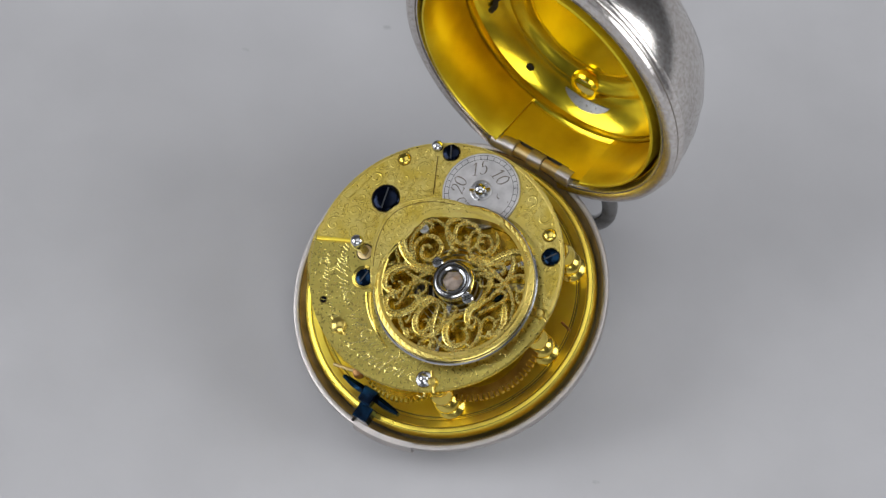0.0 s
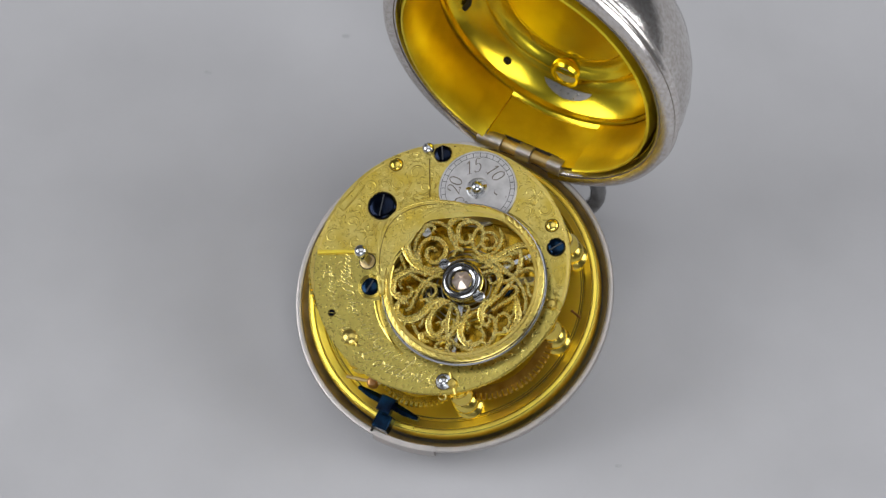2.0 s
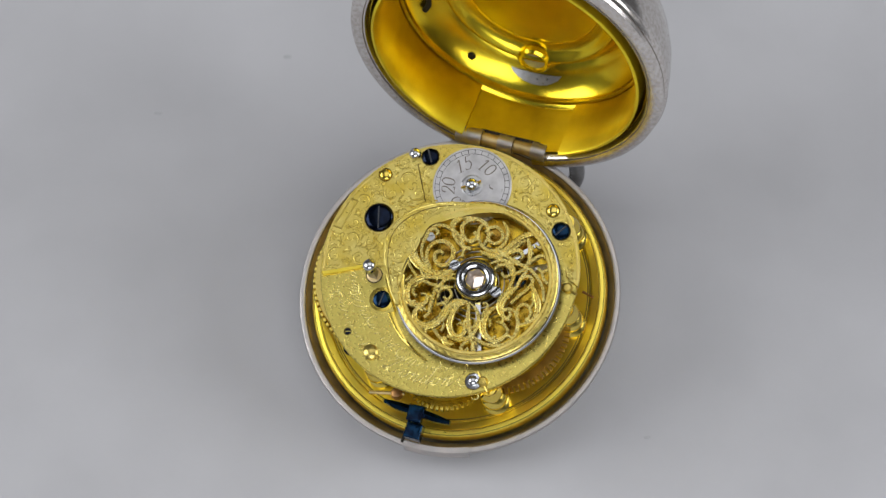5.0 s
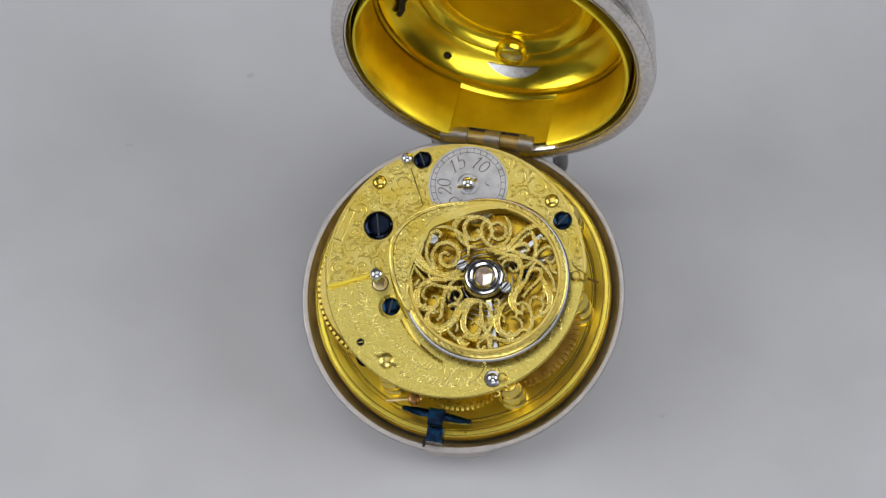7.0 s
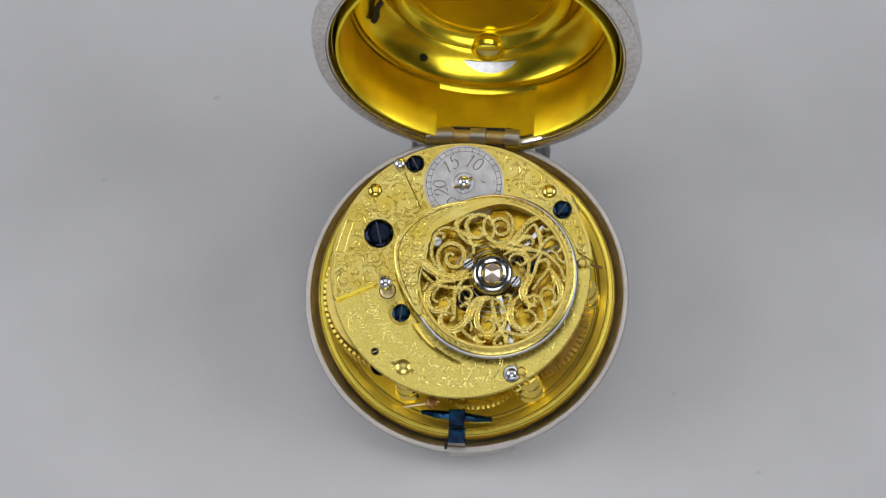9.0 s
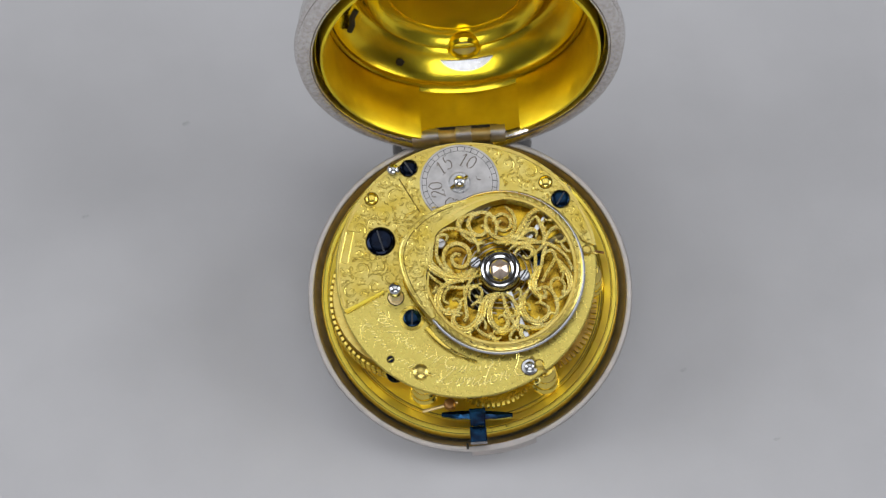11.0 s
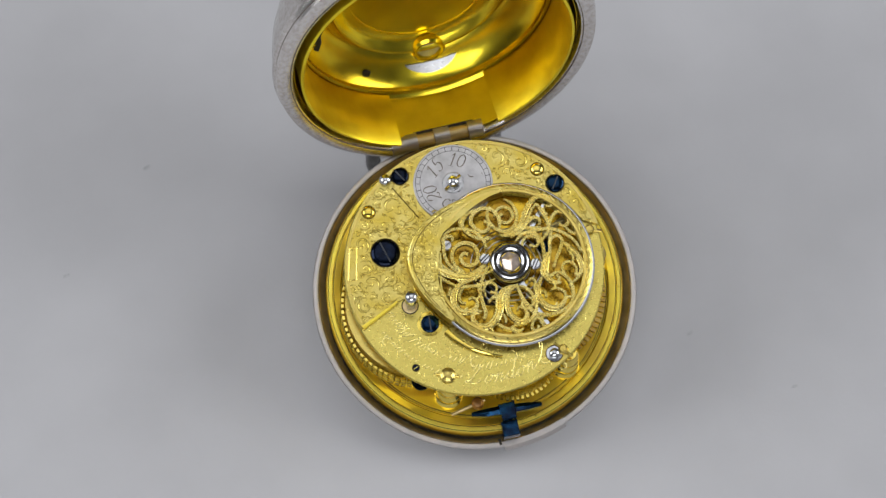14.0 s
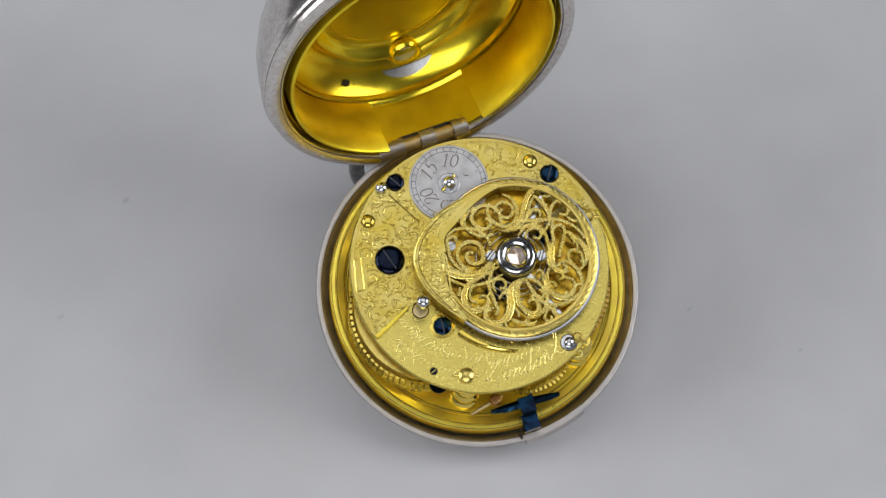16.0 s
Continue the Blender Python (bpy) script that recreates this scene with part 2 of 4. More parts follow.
PLATE, SLIDE = 10.65, 11.15


def pillar(x, y):
    return lathe([(0, -0.75), (2.3, -0.75), (2.3, -0.2), (2.2, 0), (2.3, 0.4), (1.9, 0.9), (1.35, 1.3), (1.35, 1.8), (1.95, 2.2), (2.2, 2.9), (1.95, 3.6), (1.2, 4.2), (1.2, 5.2), (1.7, 5.9), (1.95, 6.7), (1.7, 7.4), (1.3, 7.9), (1.2, 8.5), (1.3, 9.0), (1.3, 9.5), (0, 9.5)], 28, (x, y, 0.1))


for x, y in ((-8.1, -16.4), (10.9, -15.9), (19.0, -0.9), (15.3, 12.6), (-14.3, 12.2)):
    part("pillar", pillar(x, y), gilt_bright, watch, "turned gilt baluster pillar")


def gear(x, y, z, r, teeth, depth, thick, rim=1.2):
    """A toothed ring with square teeth."""
    bm = lathe([(r - depth - rim, 0), (r - depth, 0), (r - depth, thick), (r - depth - rim, thick)], 72, (x, y, z))
    for i in range(teeth):
        a = 360 * i / teeth
        w = 0.33 * 360 / teeth
        p = [(x + q * math.cos(radians(a + s)), y + q * math.sin(radians(a + s))) for q, s in ((r - depth - 0.1, -w), (r, -w * 0.8), (r, w * 0.8), (r - depth - 0.1, w))]
        prism(p, z, z + thick, 0, bm)
    return bm


part("great_wheel", gear(8.4, -4.4, 3.2, 11.5, 80, 0.9, 0.9), wheel_brass, watch, "toothed brass great wheel")
part("contrate_wheel", gear(2.6, -12.95, 5.4, 7.9, 60, 0.6, 1.0, 0.9), gilt_bright, watch, "toothed gilt contrate wheel")
barrel = part("barrel", lathe([(0, -0.6), (11.6, -0.6), (11.75, 1.5), (11.75, 8.6), (0, 8.6)], 72, (-9.6, -2.6, 0)), gilt, watch, "gilt mainspring barrel")
links = bmesh.new()
for level in range(3):
    for i in range(40):
        a = 150 + i * 4.5
        x, y = -9.6 + 12.2 * math.cos(radians(a)), -2.6 + 12.2 * math.sin(radians(a))
        block(x - 0.3, x + 0.3, y - 0.38, y + 0.38, 1.6 + level * 1.9, 2.9 + level * 1.9, links, a, 0.1)
part("fusee_chain", links, gilt_bright, watch, "fine fusee chain wound on the barrel")
part("barrel_screw", slotted(-12.3, -14.6, 6.6, 1.5, 0.5, 30), blued, watch, "blued steel screw")

# top plate
top = part("top_plate", lathe([(0, 9.6), (20.05, 9.6), (20.4, 9.8), (20.42, 10.45), (20.25, PLATE), (0, PLATE)], 144, (-0.25, 0.4, 0)), gilt_scratched, watch, "scratched gilt top plate with engraved script")
COCK = (5.14, -0.94)
outline = arc(0, 0.4, 20.45, 196, 6, 60) + arc(*COCK, 13.7, 20, 182, 30) + [(-10.2, -1.6), (-13.2, -2.2)]
slide = part("slide_plate", prism(outline, PLATE - 0.1, SLIDE, 0.12), gilt_chased, top, "gilt plate densely chased with foliage scrolls")
part("slide_edge", ribbon(arc(0, 0.4, 20.05, 194, 8, 60), [0.35] * 61, SLIDE - 0.05, SLIDE + 0.06, crown=0.04), gilt, top, "raised gilt border")
chase, chase_lines = bmesh.new(), bmesh.new()
rng = random.Random(4)


def free_of_work(x, y, room):
    """Whether a place on the slide plate is clear of screws, disc, cock and borders."""
    if math.hypot(x - COCK[0], y - COCK[1]) < 13.9 + room or math.hypot(x + 0.36, y - 14.2) < 6.5 + room or math.hypot(x, y - 0.4) > 19.9 - room * 0.8:
        return False
    if x < -8 and y < x * 0.45 + 3.6 + room or x > 15 and y < 2.5 + room:
        return False
    if x < -17.0 and 1.6 < y < 8.0 or math.hypot(x + 13.3, y - 5.7) < 2.3 + room or math.hypot(x + 11, y + 4) < 2 + room:
        return False
    return min(math.hypot(x - u, y - v) for u, v in ((-8.24, 17.25), (-10.6, 17), (15.27, 10.61), (13.1, 13.5), (-14.35, 12.7))) > 1.1 + room


laid = []


def acanthus(bm, lines, x, y, size, z, start, hand):
    """A chased scroll: a double-lined spiral with leaf curls nested against its outer side."""
    turns = hand * (1.0 + 0.35 * rng.random())
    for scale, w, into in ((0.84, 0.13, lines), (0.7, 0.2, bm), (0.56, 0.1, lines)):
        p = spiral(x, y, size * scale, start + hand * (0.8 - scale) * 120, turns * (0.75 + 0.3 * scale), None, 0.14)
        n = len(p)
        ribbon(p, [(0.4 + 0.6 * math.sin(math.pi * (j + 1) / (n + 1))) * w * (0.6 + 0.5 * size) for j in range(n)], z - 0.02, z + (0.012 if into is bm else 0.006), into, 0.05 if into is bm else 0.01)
    lobes = 2 + int(size * 2.6)
    for k in range(lobes):
        g = radians(start + hand * (15 + 290 * k / lobes))
        reach = size * (0.2 + 0.12 * rng.random())
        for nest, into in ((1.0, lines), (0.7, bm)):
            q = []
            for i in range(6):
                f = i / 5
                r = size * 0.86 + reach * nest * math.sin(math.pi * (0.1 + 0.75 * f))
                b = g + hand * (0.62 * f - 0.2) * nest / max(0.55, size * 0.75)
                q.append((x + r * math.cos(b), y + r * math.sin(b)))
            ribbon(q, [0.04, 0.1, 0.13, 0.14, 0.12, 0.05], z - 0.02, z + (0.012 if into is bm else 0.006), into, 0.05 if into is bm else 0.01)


for size, tries in ((1.7, 900), (1.25, 1500), (0.9, 2500), (0.6, 3500), (0.4, 4000)):
    for k in range(tries):
        a, r = radians(200 - 205 * rng.random()), 11 + 9 * rng.random()
        x, y = r * math.cos(a), 0.4 + r * math.sin(a)
        if not free_of_work(x, y, size * 0.95) or any(math.hypot(x - u, y - v) < (size + s) * 0.86 for u, v, s in laid):
            continue
        laid.append((x, y, size))
        acanthus(chase, chase_lines, x, y, size, SLIDE, rng.random() * 360, rng.choice((-1, 1)))
for k in range(260):
    a, r, g = radians(200 - 205 * rng.random()), 11 + 9 * rng.random(), rng.random() * 6.28
    x, y = r * math.cos(a), 0.4 + r * math.sin(a)
    if free_of_work(x, y, 0.3):
        ln = 0.3 + 0.5 * rng.random()
        ribbon([(x, y), (x + 0.5 * ln * math.cos(g), y + 0.5 * ln * math.sin(g)), (x + ln * math.cos(g + 0.5), y + ln * math.sin(g + 0.5))], [0.04, 0.14, 0.03], SLIDE - 0.02, SLIDE + 0.01, chase, 0.06)
# the outlines are flat strips; the shade of their grooves is in the colour
part("chased_outline", chase_lines, line_shade, top, "chased outlines of the foliage, their shade painted dark")
part("chased_foliage", chase, gilt_chased, top, "raised chased foliage scrolls")
frame_bm = bmesh.new()
corners = ((-18.56, 7.66), (-17.46, 7.49), (-18.65, 2.49), (-19.93, 2.66))
for a, b in zip(corners, corners[1:] + corners[:1]):
    ribbon([a, b], [0.2, 0.2], SLIDE - 0.05, SLIDE + 0.13, frame_bm, 0.06)
part("index_frame", frame_bm, gilt_chased, top, "small raised gilt index frame")
part("joint_line", ribbon([(-9.85, 15.7), (-6.9, 10.0)], [0.16, 0.16], SLIDE - 0.05, SLIDE + 0.06), groove, top, "fine dark joint line")
part("joint_step", ribbon([(-19.45, -5.15), (-13.25, -2.35)], [0.75, 0.55], PLATE - 0.02, SLIDE - 0.03, crown=0.1), floor_gold, top, "bright step at the slide's end")

# screws, rivets and pins on the plate
for x, y, z, r, turn in ((-8.24, 17.25, SLIDE, 1.38, -60), (-13.31, 5.69, SLIDE, 2.25, -75), (15.27, 10.61, SLIDE, 1.42, 55), (-9.11, -6.83, PLATE, 1.42, 85)):
    head = part("screw", lathe([(0, -0.6), (r * 0.97, -0.6), (r, 0.08), (r * 0.93, 0.28), (r * 0.7, 0.41), (r * 0.4, 0.46), (0, 0.48)], 36, (x, y, z)), blue_teal if x > 0 or y < 0 else blued, top, "blued steel slotted screw")
    # slot drawn as a raised bar; the gleam of its floor is the grey colour
    part("slot", block(x - r * 0.78, x + r * 0.78, y - 0.12, y + 0.12, z + 0.3, z + 0.49, None, turn), slot_grey, head, "raised grey bar for the slot, its gleam put in as colour")
part("screw", slotted(-12.86, -13.13, PLATE - 0.1, 0.5, 0.2, 20, 0.15), blued, top, "tiny blued steel screw")
part("screw_seat", lathe([(1.42, -0.3), (2.0, -0.3), (2.0, 0.04), (1.5, 0.1)], 36, (-9.11, -6.83, PLATE)), gilt_bright, top, "raised gilt screw seat")
for x, y, z, r in ((-8.24, 17.25, SLIDE, 1.38), (-13.31, 5.69, SLIDE, 2.25), (15.27, 10.61, SLIDE, 1.42), (13.09, 13.5, SLIDE, 1.0), (-14.35, 12.68, SLIDE, 1.0), (-12.86, -13.13, PLATE, 0.5), (-8.32, -15.46, PLATE, 0.95), (10.1, -15.55, PLATE, 0.62), (8.62, -15.84, PLATE, 1.25)):
    part("sink", lathe([(r - 0.1, -0.2), (r + 0.13, -0.2), (r + 0.13, 0.012), (r - 0.1, 0.012)], 36, (x, y, z)), groove, top, "dark gap round a screw or rivet")
for x, y in ((13.09, 13.5), (-14.35, 12.68)):
    part("rivet", lathe([(0, -0.3), (1.0, -0.3), (1.0, 0.1), (0.88, 0.3), (0.55, 0.42), (0, 0.47)], 28, (x, y, SLIDE)), gilt_bright, top, "round gilt rivet")
for x, y, turn, r in ((-8.32, -15.46, -20, 1.2), (10.1, -15.55, -50, 0.78), (18.7, 2.1, -20, 0.8)):
    pin = part("pillar_end", lathe([(0, -0.3), (r, -0.3), (r, 0.5), (r * 0.7, 0.8), (0, 0.88)], 24, (x, y, PLATE)), gilt, top, "round gilt pillar end")
    part("cross_pin", tube([(x - 1.8 * math.cos(radians(turn)), y - 1.8 * math.sin(radians(turn)), PLATE + 0.22), (x + 1.8 * math.cos(radians(turn)), y + 1.8 * math.sin(radians(turn)), PLATE + 0.22)], 0.2, 8), gilt, pin, "thin tapered brass pin")
part("ball_pin", lathe([(0, -0.4), (0.5, -0.4), (0.5, 0.3), (0.8, 0.5), (0.98, 0.95), (0.9, 1.3), (0.6, 1.65), (0, 1.8)], 24, (-10.62, 16.97, SLIDE - 0.4)), steel, top, "round-headed steel pin")
AX, AY = -11.45, -3.82
part("arbor_seat", lathe([(1.15, -0.4), (1.35, -0.4), (1.35, 0.015), (1.15, 0.015)], 32, (AX, AY + 0.5, PLATE)), dark_hole, top, "dark gap round the arbor")
part("arbor_collar", lathe([(0, -0.3), (1.18, -0.3), (1.18, 0.02), (1.0, 0.1), (0, 0.1)], 32, (AX, AY + 0.5, PLATE)), tarnish, top, "worn brass arbor collar")
part("arbor_shaft", tube([(AX, AY + 0.5, PLATE), (AX + 0.08, AY + 0.45, PLATE + 4.2)], 0.85, 4), dull_steel, top, "square steel arbor shaft", 30)
part("winding_arbor", tube([(AX + 0.08, AY + 0.38, PLATE + 4.0), (AX + 0.09, AY + 0.42, PLATE + 4.3), (AX + 0.12, AY + 0.58, PLATE + 5.6), (AX + 0.12, AY + 0.6, PLATE + 5.95), (AX + 0.12, AY + 0.61, PLATE + 6.15), (AX + 0.12, AY + 0.62, PLATE + 6.25)], [0.9, 1.02, 1.02, 0.88, 0.6, 0.25], 20), steel, top, "round polished steel arbor end")
part("steel_stud", lathe([(0, -0.2), (1.25, -0.2), (1.25, 0.12), (0.8, 0.18), (0.75, 0.8), (0.5, 1.05), (0, 1.1)], 28, (8.62, -15.84, PLATE)), steel, top, "polished steel stud with a washer")

# engraved script on the plate: the town's name, and flourishes where a name and a number stand
CURSIVE = {"L": ((-0.1, 1.5), (0.1, 2.1), (0.5, 2.3), (0.65, 1.9), (0.3, 1.0), (0.05, 0.3), (-0.3, 0.0), (-0.4, 0.25), (0, 0.3), (0.5, 0.0), (1.0, 0.05), (1.35, 0.4)),
           "o": ((0.9, 0.9), (0.4, 0.9), (0.15, 0.4), (0.4, 0), (0.8, 0.2), (0.95, 0.7), (0.75, 1.0), (1.1, 0.85), (1.4, 0.75)),
           "n": ((0, 0.7), (0.2, 1.0), (0.2, 0.5), (0.1, 0.0), (0.3, 0.6), (0.65, 1.0), (0.8, 0.8), (0.75, 0.2), (0.95, 0.0), (1.35, 0.5)),
           "d": ((0.9, 0.9), (0.4, 0.95), (0.1, 0.4), (0.35, 0), (0.75, 0.3), (0.95, 1.0), (1.15, 2.3), (0.95, 1.2), (0.9, 0.2), (1.1, 0), (1.4, 0.5))}


def smooth_path(points, step=5):
    """A smooth curve through a few points."""
    q = [points[0], *points, points[-1]]
    out = []
    for a, b, c, d in zip(q, q[1:], q[2:], q[3:]):
        for i in range(step):
            t = i / step
            out.append(tuple(0.5 * (2 * b[k] + (c[k] - a[k]) * t + (2 * a[k] - 5 * b[k] + 4 * c[k] - d[k]) * t * t + (3 * b[k] - a[k] - 3 * c[k] + d[k]) * t ** 3) for k in (0, 1)))
    return out + [points[-1]]


def written(points, at, size, lean, baseline, z, thin, thick, mat, parent, name):
    """A pen stroke along a bent line of writing: thin across, thick on the way down."""
    p = []
    for u, v in smooth_path(points):
        s, h = at + size * (u + lean * v), size * v
        a = radians(baseline[1]) + s / baseline[0]
        p.append(((baseline[0] - h) * math.cos(a), 0.75 + (baseline[0] - h) * math.sin(a)))
    w = []
    for i in range(len(p)):
        (a, b), (c, d) = p[max(0, i - 1)], p[min(len(p) - 1, i + 1)]
        steep = abs((c - a) * a + (d - b) * b) / ((math.hypot(c - a, d - b) or 1) * math.hypot(a, b))
        w.append(thin + (thick - thin) * steep)
    part(name, ribbon(p, w, z - 0.01, z + 0.014, crown=0.03), mat, parent)


for i, ch in enumerate("London"):
    written(CURSIVE[ch], i * 1.78 + (0.5 if i else 0), 1.3, 0.45, (18.9, 253.0), PLATE, 0.1, 0.22, wear, top, "letter")
written(((0, 0.5), (0.8, 1.3), (1.5, 2.3), (1.2, 2.6), (0.9, 2.0)), 11.6, 1.2, 0.3, (18.9, 253.0), PLATE, 0.08, 0.16, wear, top, "letter_flourish")


def bar(x, y, along, ln, lean, width):
    """One slanted engraved stroke with a light curve, standing across a line of script."""
    g = radians(along + 90 - lean)
    h = radians(along)
    p = bezier((x - ln * math.cos(g), y - ln * math.sin(g)), (x - 0.3 * ln * math.cos(g) + 0.3 * ln * math.cos(h), y - 0.3 * ln * math.sin(g) + 0.3 * ln * math.sin(h)),
               (x + 0.3 * ln * math.cos(g) - 0.3 * ln * math.cos(h), y + 0.3 * ln * math.sin(g) - 0.3 * ln * math.sin(h)), (x + ln * math.cos(g), y + ln * math.sin(g)), 6)
    part("script_bar", ribbon(p, [0.07, 0.13, 0.19, 0.22, 0.19, 0.13, 0.07], PLATE - 0.01, PLATE + 0.015, crown=0.02), wear, top)


for r, a0, a1, size in ((15.4, 197, 250, 0.8), (18.0, 204, 251, 0.55), (16.2, 255, 285, 0.6)):
    a = a0
    while a < a1:
        tall = rng.random() < 0.22
        bar(r * math.cos(radians(a)), 0.75 + r * math.sin(radians(a)), a + 90, size * (1.5 if tall else 0.55 + 0.3 * rng.random()), 32 + 10 * rng.random(), 0.15)
        a += (2.2 if tall else 1.5) + 1.6 * rng.random() + (2.0 if rng.random() < 0.12 else 0)
for x, y, r, a, t in ((-3.6, -14.6, 1.3, 40, 0.8), (6.9, -16.2, 1.3, 60, -0.9), (9.6, -17.9, 0.8, 200, 0.8), (-14.0, -6.6, 1.3, 100, -0.8), (2.2, -14.9, 1.1, 90, -0.7), (-16.4, -8.2, 1.2, 0, 0.7), (-9.6, -10.8, 1.2, 30, 0.8)):
    p = spiral(x, y, r, a, t)
    n = len(p)
    part("flourish", ribbon(p, [0.04 + 0.15 * math.sin(math.pi * k / (n - 1)) for k in range(n)], PLATE - 0.01, PLATE + 0.015, crown=0.02), wear, top)
marks = bmesh.new()
for i in range(380):
    a, r, g, ln = radians(185 + 185 * rng.random()), 12 + 8.3 * rng.random(), rng.random() * 6.28, 0.5 + 2.2 * rng.random() ** 2
    x, y = r * math.cos(a), 0.75 + r * math.sin(a)
    if math.hypot(x + ln * math.cos(g), y - 0.75 + ln * math.sin(g)) < 20.4 and math.hypot(x, y - 0.75) < 20.4 and y < -3:
        ribbon([(x, y), (x + ln * math.cos(g) * 0.5 + 0.05, y + ln * math.sin(g) * 0.5), (x + ln * math.cos(g), y + ln * math.sin(g))], [0.01, 0.04, 0.01], PLATE - 0.01, PLATE + 0.004, marks, 0.008)
tagged(part("scratched_finish", marks, wear, top, "fine scratches in the gilding"), kind="stuff")

# silvered regulator disc
DX, DY, DZ = -0.36, 14.2, 11.62
disc = part("regulator_disc", lathe([(0, SLIDE - 0.3), (6.1, SLIDE - 0.3), (6.26, SLIDE), (6.26, DZ - 0.08), (6.18, DZ), (0, DZ)], 96, (DX, DY, 0)), dial_silver, watch, "silvered regulator disc with engraved numerals")
ticks = bmesh.new()
for r in (5.9, 5.2):
    p = arc(DX, DY, r, 0, 360, 96)
    ribbon(p, [0.07] * len(p), DZ - 0.02, DZ + 0.01, ticks)
for i in range(32):
    a = radians(i * 11.25)
    ribbon([(DX + 5.2 * math.cos(a), DY + 5.2 * math.sin(a)), (DX + 5.9 * math.cos(a), DY + 5.9 * math.sin(a))], [0.09, 0.09], DZ - 0.02, DZ + 0.01, ticks)
part("minute_ring", ticks, black, disc, "engraved black minute ring")
FIGURES = {"0": (((0.3, 1.0), (0.08, 0.8), (0.04, 0.5), (0.08, 0.2), (0.3, 0.0), (0.5, 0.2), (0.54, 0.5), (0.5, 0.8), (0.3, 1.0)),),
           "1": (((0.12, 0.8), (0.3, 1.0)), ((0.3, 1.0), (0.3, 0.5), (0.3, 0.0)), ((0.12, 0.0), (0.48, 0.0))),
           "2": (((0.06, 0.72), (0.14, 0.96), (0.4, 0.97), (0.5, 0.7), (0.3, 0.35), (0.04, 0.02)), ((0.04, 0.02), (0.3, 0.06), (0.52, 0.0), (0.55, 0.14))),
           "5": (((0.52, 0.98), (0.2, 1.0), (0.16, 0.58)), ((0.16, 0.58), (0.38, 0.64), (0.54, 0.36), (0.4, 0.04), (0.16, 0.02), (0.06, 0.14)))}
FIGURES["worn"] = (((0.5, 0.98), (0.3, 1.0)), ((0.5, 0.3), (0.42, 0.06), (0.2, 0.02)))
for text, a in (("20", 195), ("15", 128), ("10", 68), (("worn",), 12), ("25", 250)):
    m = Matrix.Translation((DX + 3.75 * math.cos(radians(a)), DY + 3.75 * math.sin(radians(a)), 0)) @ Matrix.Rotation(radians(a - 90), 4, "Z")
    bm = bmesh.new()
    for k, ch in enumerate(text):
        for line in FIGURES[ch]:
            p = [m @ Vector((2.1 * (u + 0.2 * v - 0.35) + 1.35 * (k - (len(text) - 1) / 2), 2.1 * (v - 0.5), 0)) for u, v in smooth_path(line, 4)]
            p = [(q.x, q.y) for q in p]
            w = []
            for i in range(len(p)):
                (e, f), (g, h) = p[max(0, i - 1)], p[min(len(p) - 1, i + 1)]
                d = m.to_3x3().inverted() @ Vector((g - e, h - f, 0))
                w.append(0.06 + 0.13 * abs(d.y) / (d.length or 1))
            ribbon(p, w, DZ - 0.02, DZ + 0.012, bm)
    part("numeral", bm, dark_line, disc)
part("disc_collar", lathe([(1.0, -0.1), (1.75, -0.1), (1.75, 0.03), (1.55, 0.1), (1.0, 0.02)], 32, (DX, DY, DZ)), dull_steel, disc, "steel collar")
post = part("disc_post", lathe([(0, -0.2), (1.0, -0.2), (1.05, 0.5), (0.95, 1.0), (0.6, 1.35), (0, 1.5)], 32, (DX, DY, DZ)), steel, disc, "domed polished steel post")
part("cross_pin", tube([(DX - 1.5, DY - 0.9, DZ + 0.5), (DX + 1.3, DY + 0.9, DZ + 0.5)], 0.2, 8), gilt_bright, post, "brass cross pin")

# balance and cock
CX, CY = COCK
balance = part("balance_wheel", lathe([(12.4, 12.6), (12.9, 12.6), (13.12, 12.8), (13.15, 13.1), (12.95, 13.35), (12.4, 13.35)], 128, (CX, CY, 0)), steel, watch, "polished steel balance rim")
for a in (-72, 48):
    part("spoke", ribbon([(CX, CY), (CX + 12.4 * math.cos(radians(a)), CY + 12.4 * math.sin(radians(a)))], [0.9, 0.6], 12.4, 12.8), steel, balance)
part("balance_hub", lathe([(0, 11.2), (2.0, 11.2), (2.0, 13.2), (0, 13.2)], 32, (CX, CY, 0)), dull_steel, balance)
part("balance_well", lathe([(0, PLATE - 0.3), (11.2, PLATE - 0.3), (11.6, PLATE + 0.03), (0, PLATE + 0.03)], 96, (CX, CY, 0)), well_gold, top, "gilt floor beneath the balance, the cock's shade in its colour")
for x, y, r in ((1.2, -4.2, 2.0), (10.9, 1.7, 1.2)):
    part("train_hole", lathe([(0, -0.1), (r, -0.1), (r, 0.06), (0, 0.06)], 32, (x, y, PLATE)), dark_hole, top, "dark opening over the train")
part("well_screw", slotted(10.98, 1.06, PLATE + 0.1, 0.95, 0.5, 40, 0.2), blue_teal, top, "blued steel screw beneath the balance")
part("pivot_bridge", ribbon([(11.64, 2.7), (13.12, 3.74), (15.12, 4.64)], [1.0, 0.8, 0.9], PLATE, 11.9, crown=0.2), dull_steel, top, "small steel pivot bridge")
hairspring = [(CX + (2.4 + 0.85 * i / 40) * math.cos(2 * math.pi * i / 40), CY + (2.4 + 0.85 * i / 40) * math.sin(2 * math.pi * i / 40)) for i in range(190)]
part("hairspring", ribbon(hairspring, [0.1] * len(hairspring), 11.5, 12.1), dull_steel, balance, "fine coiled steel hairspring")
COCK_LO, COCK_HI = 13.55, 14.3
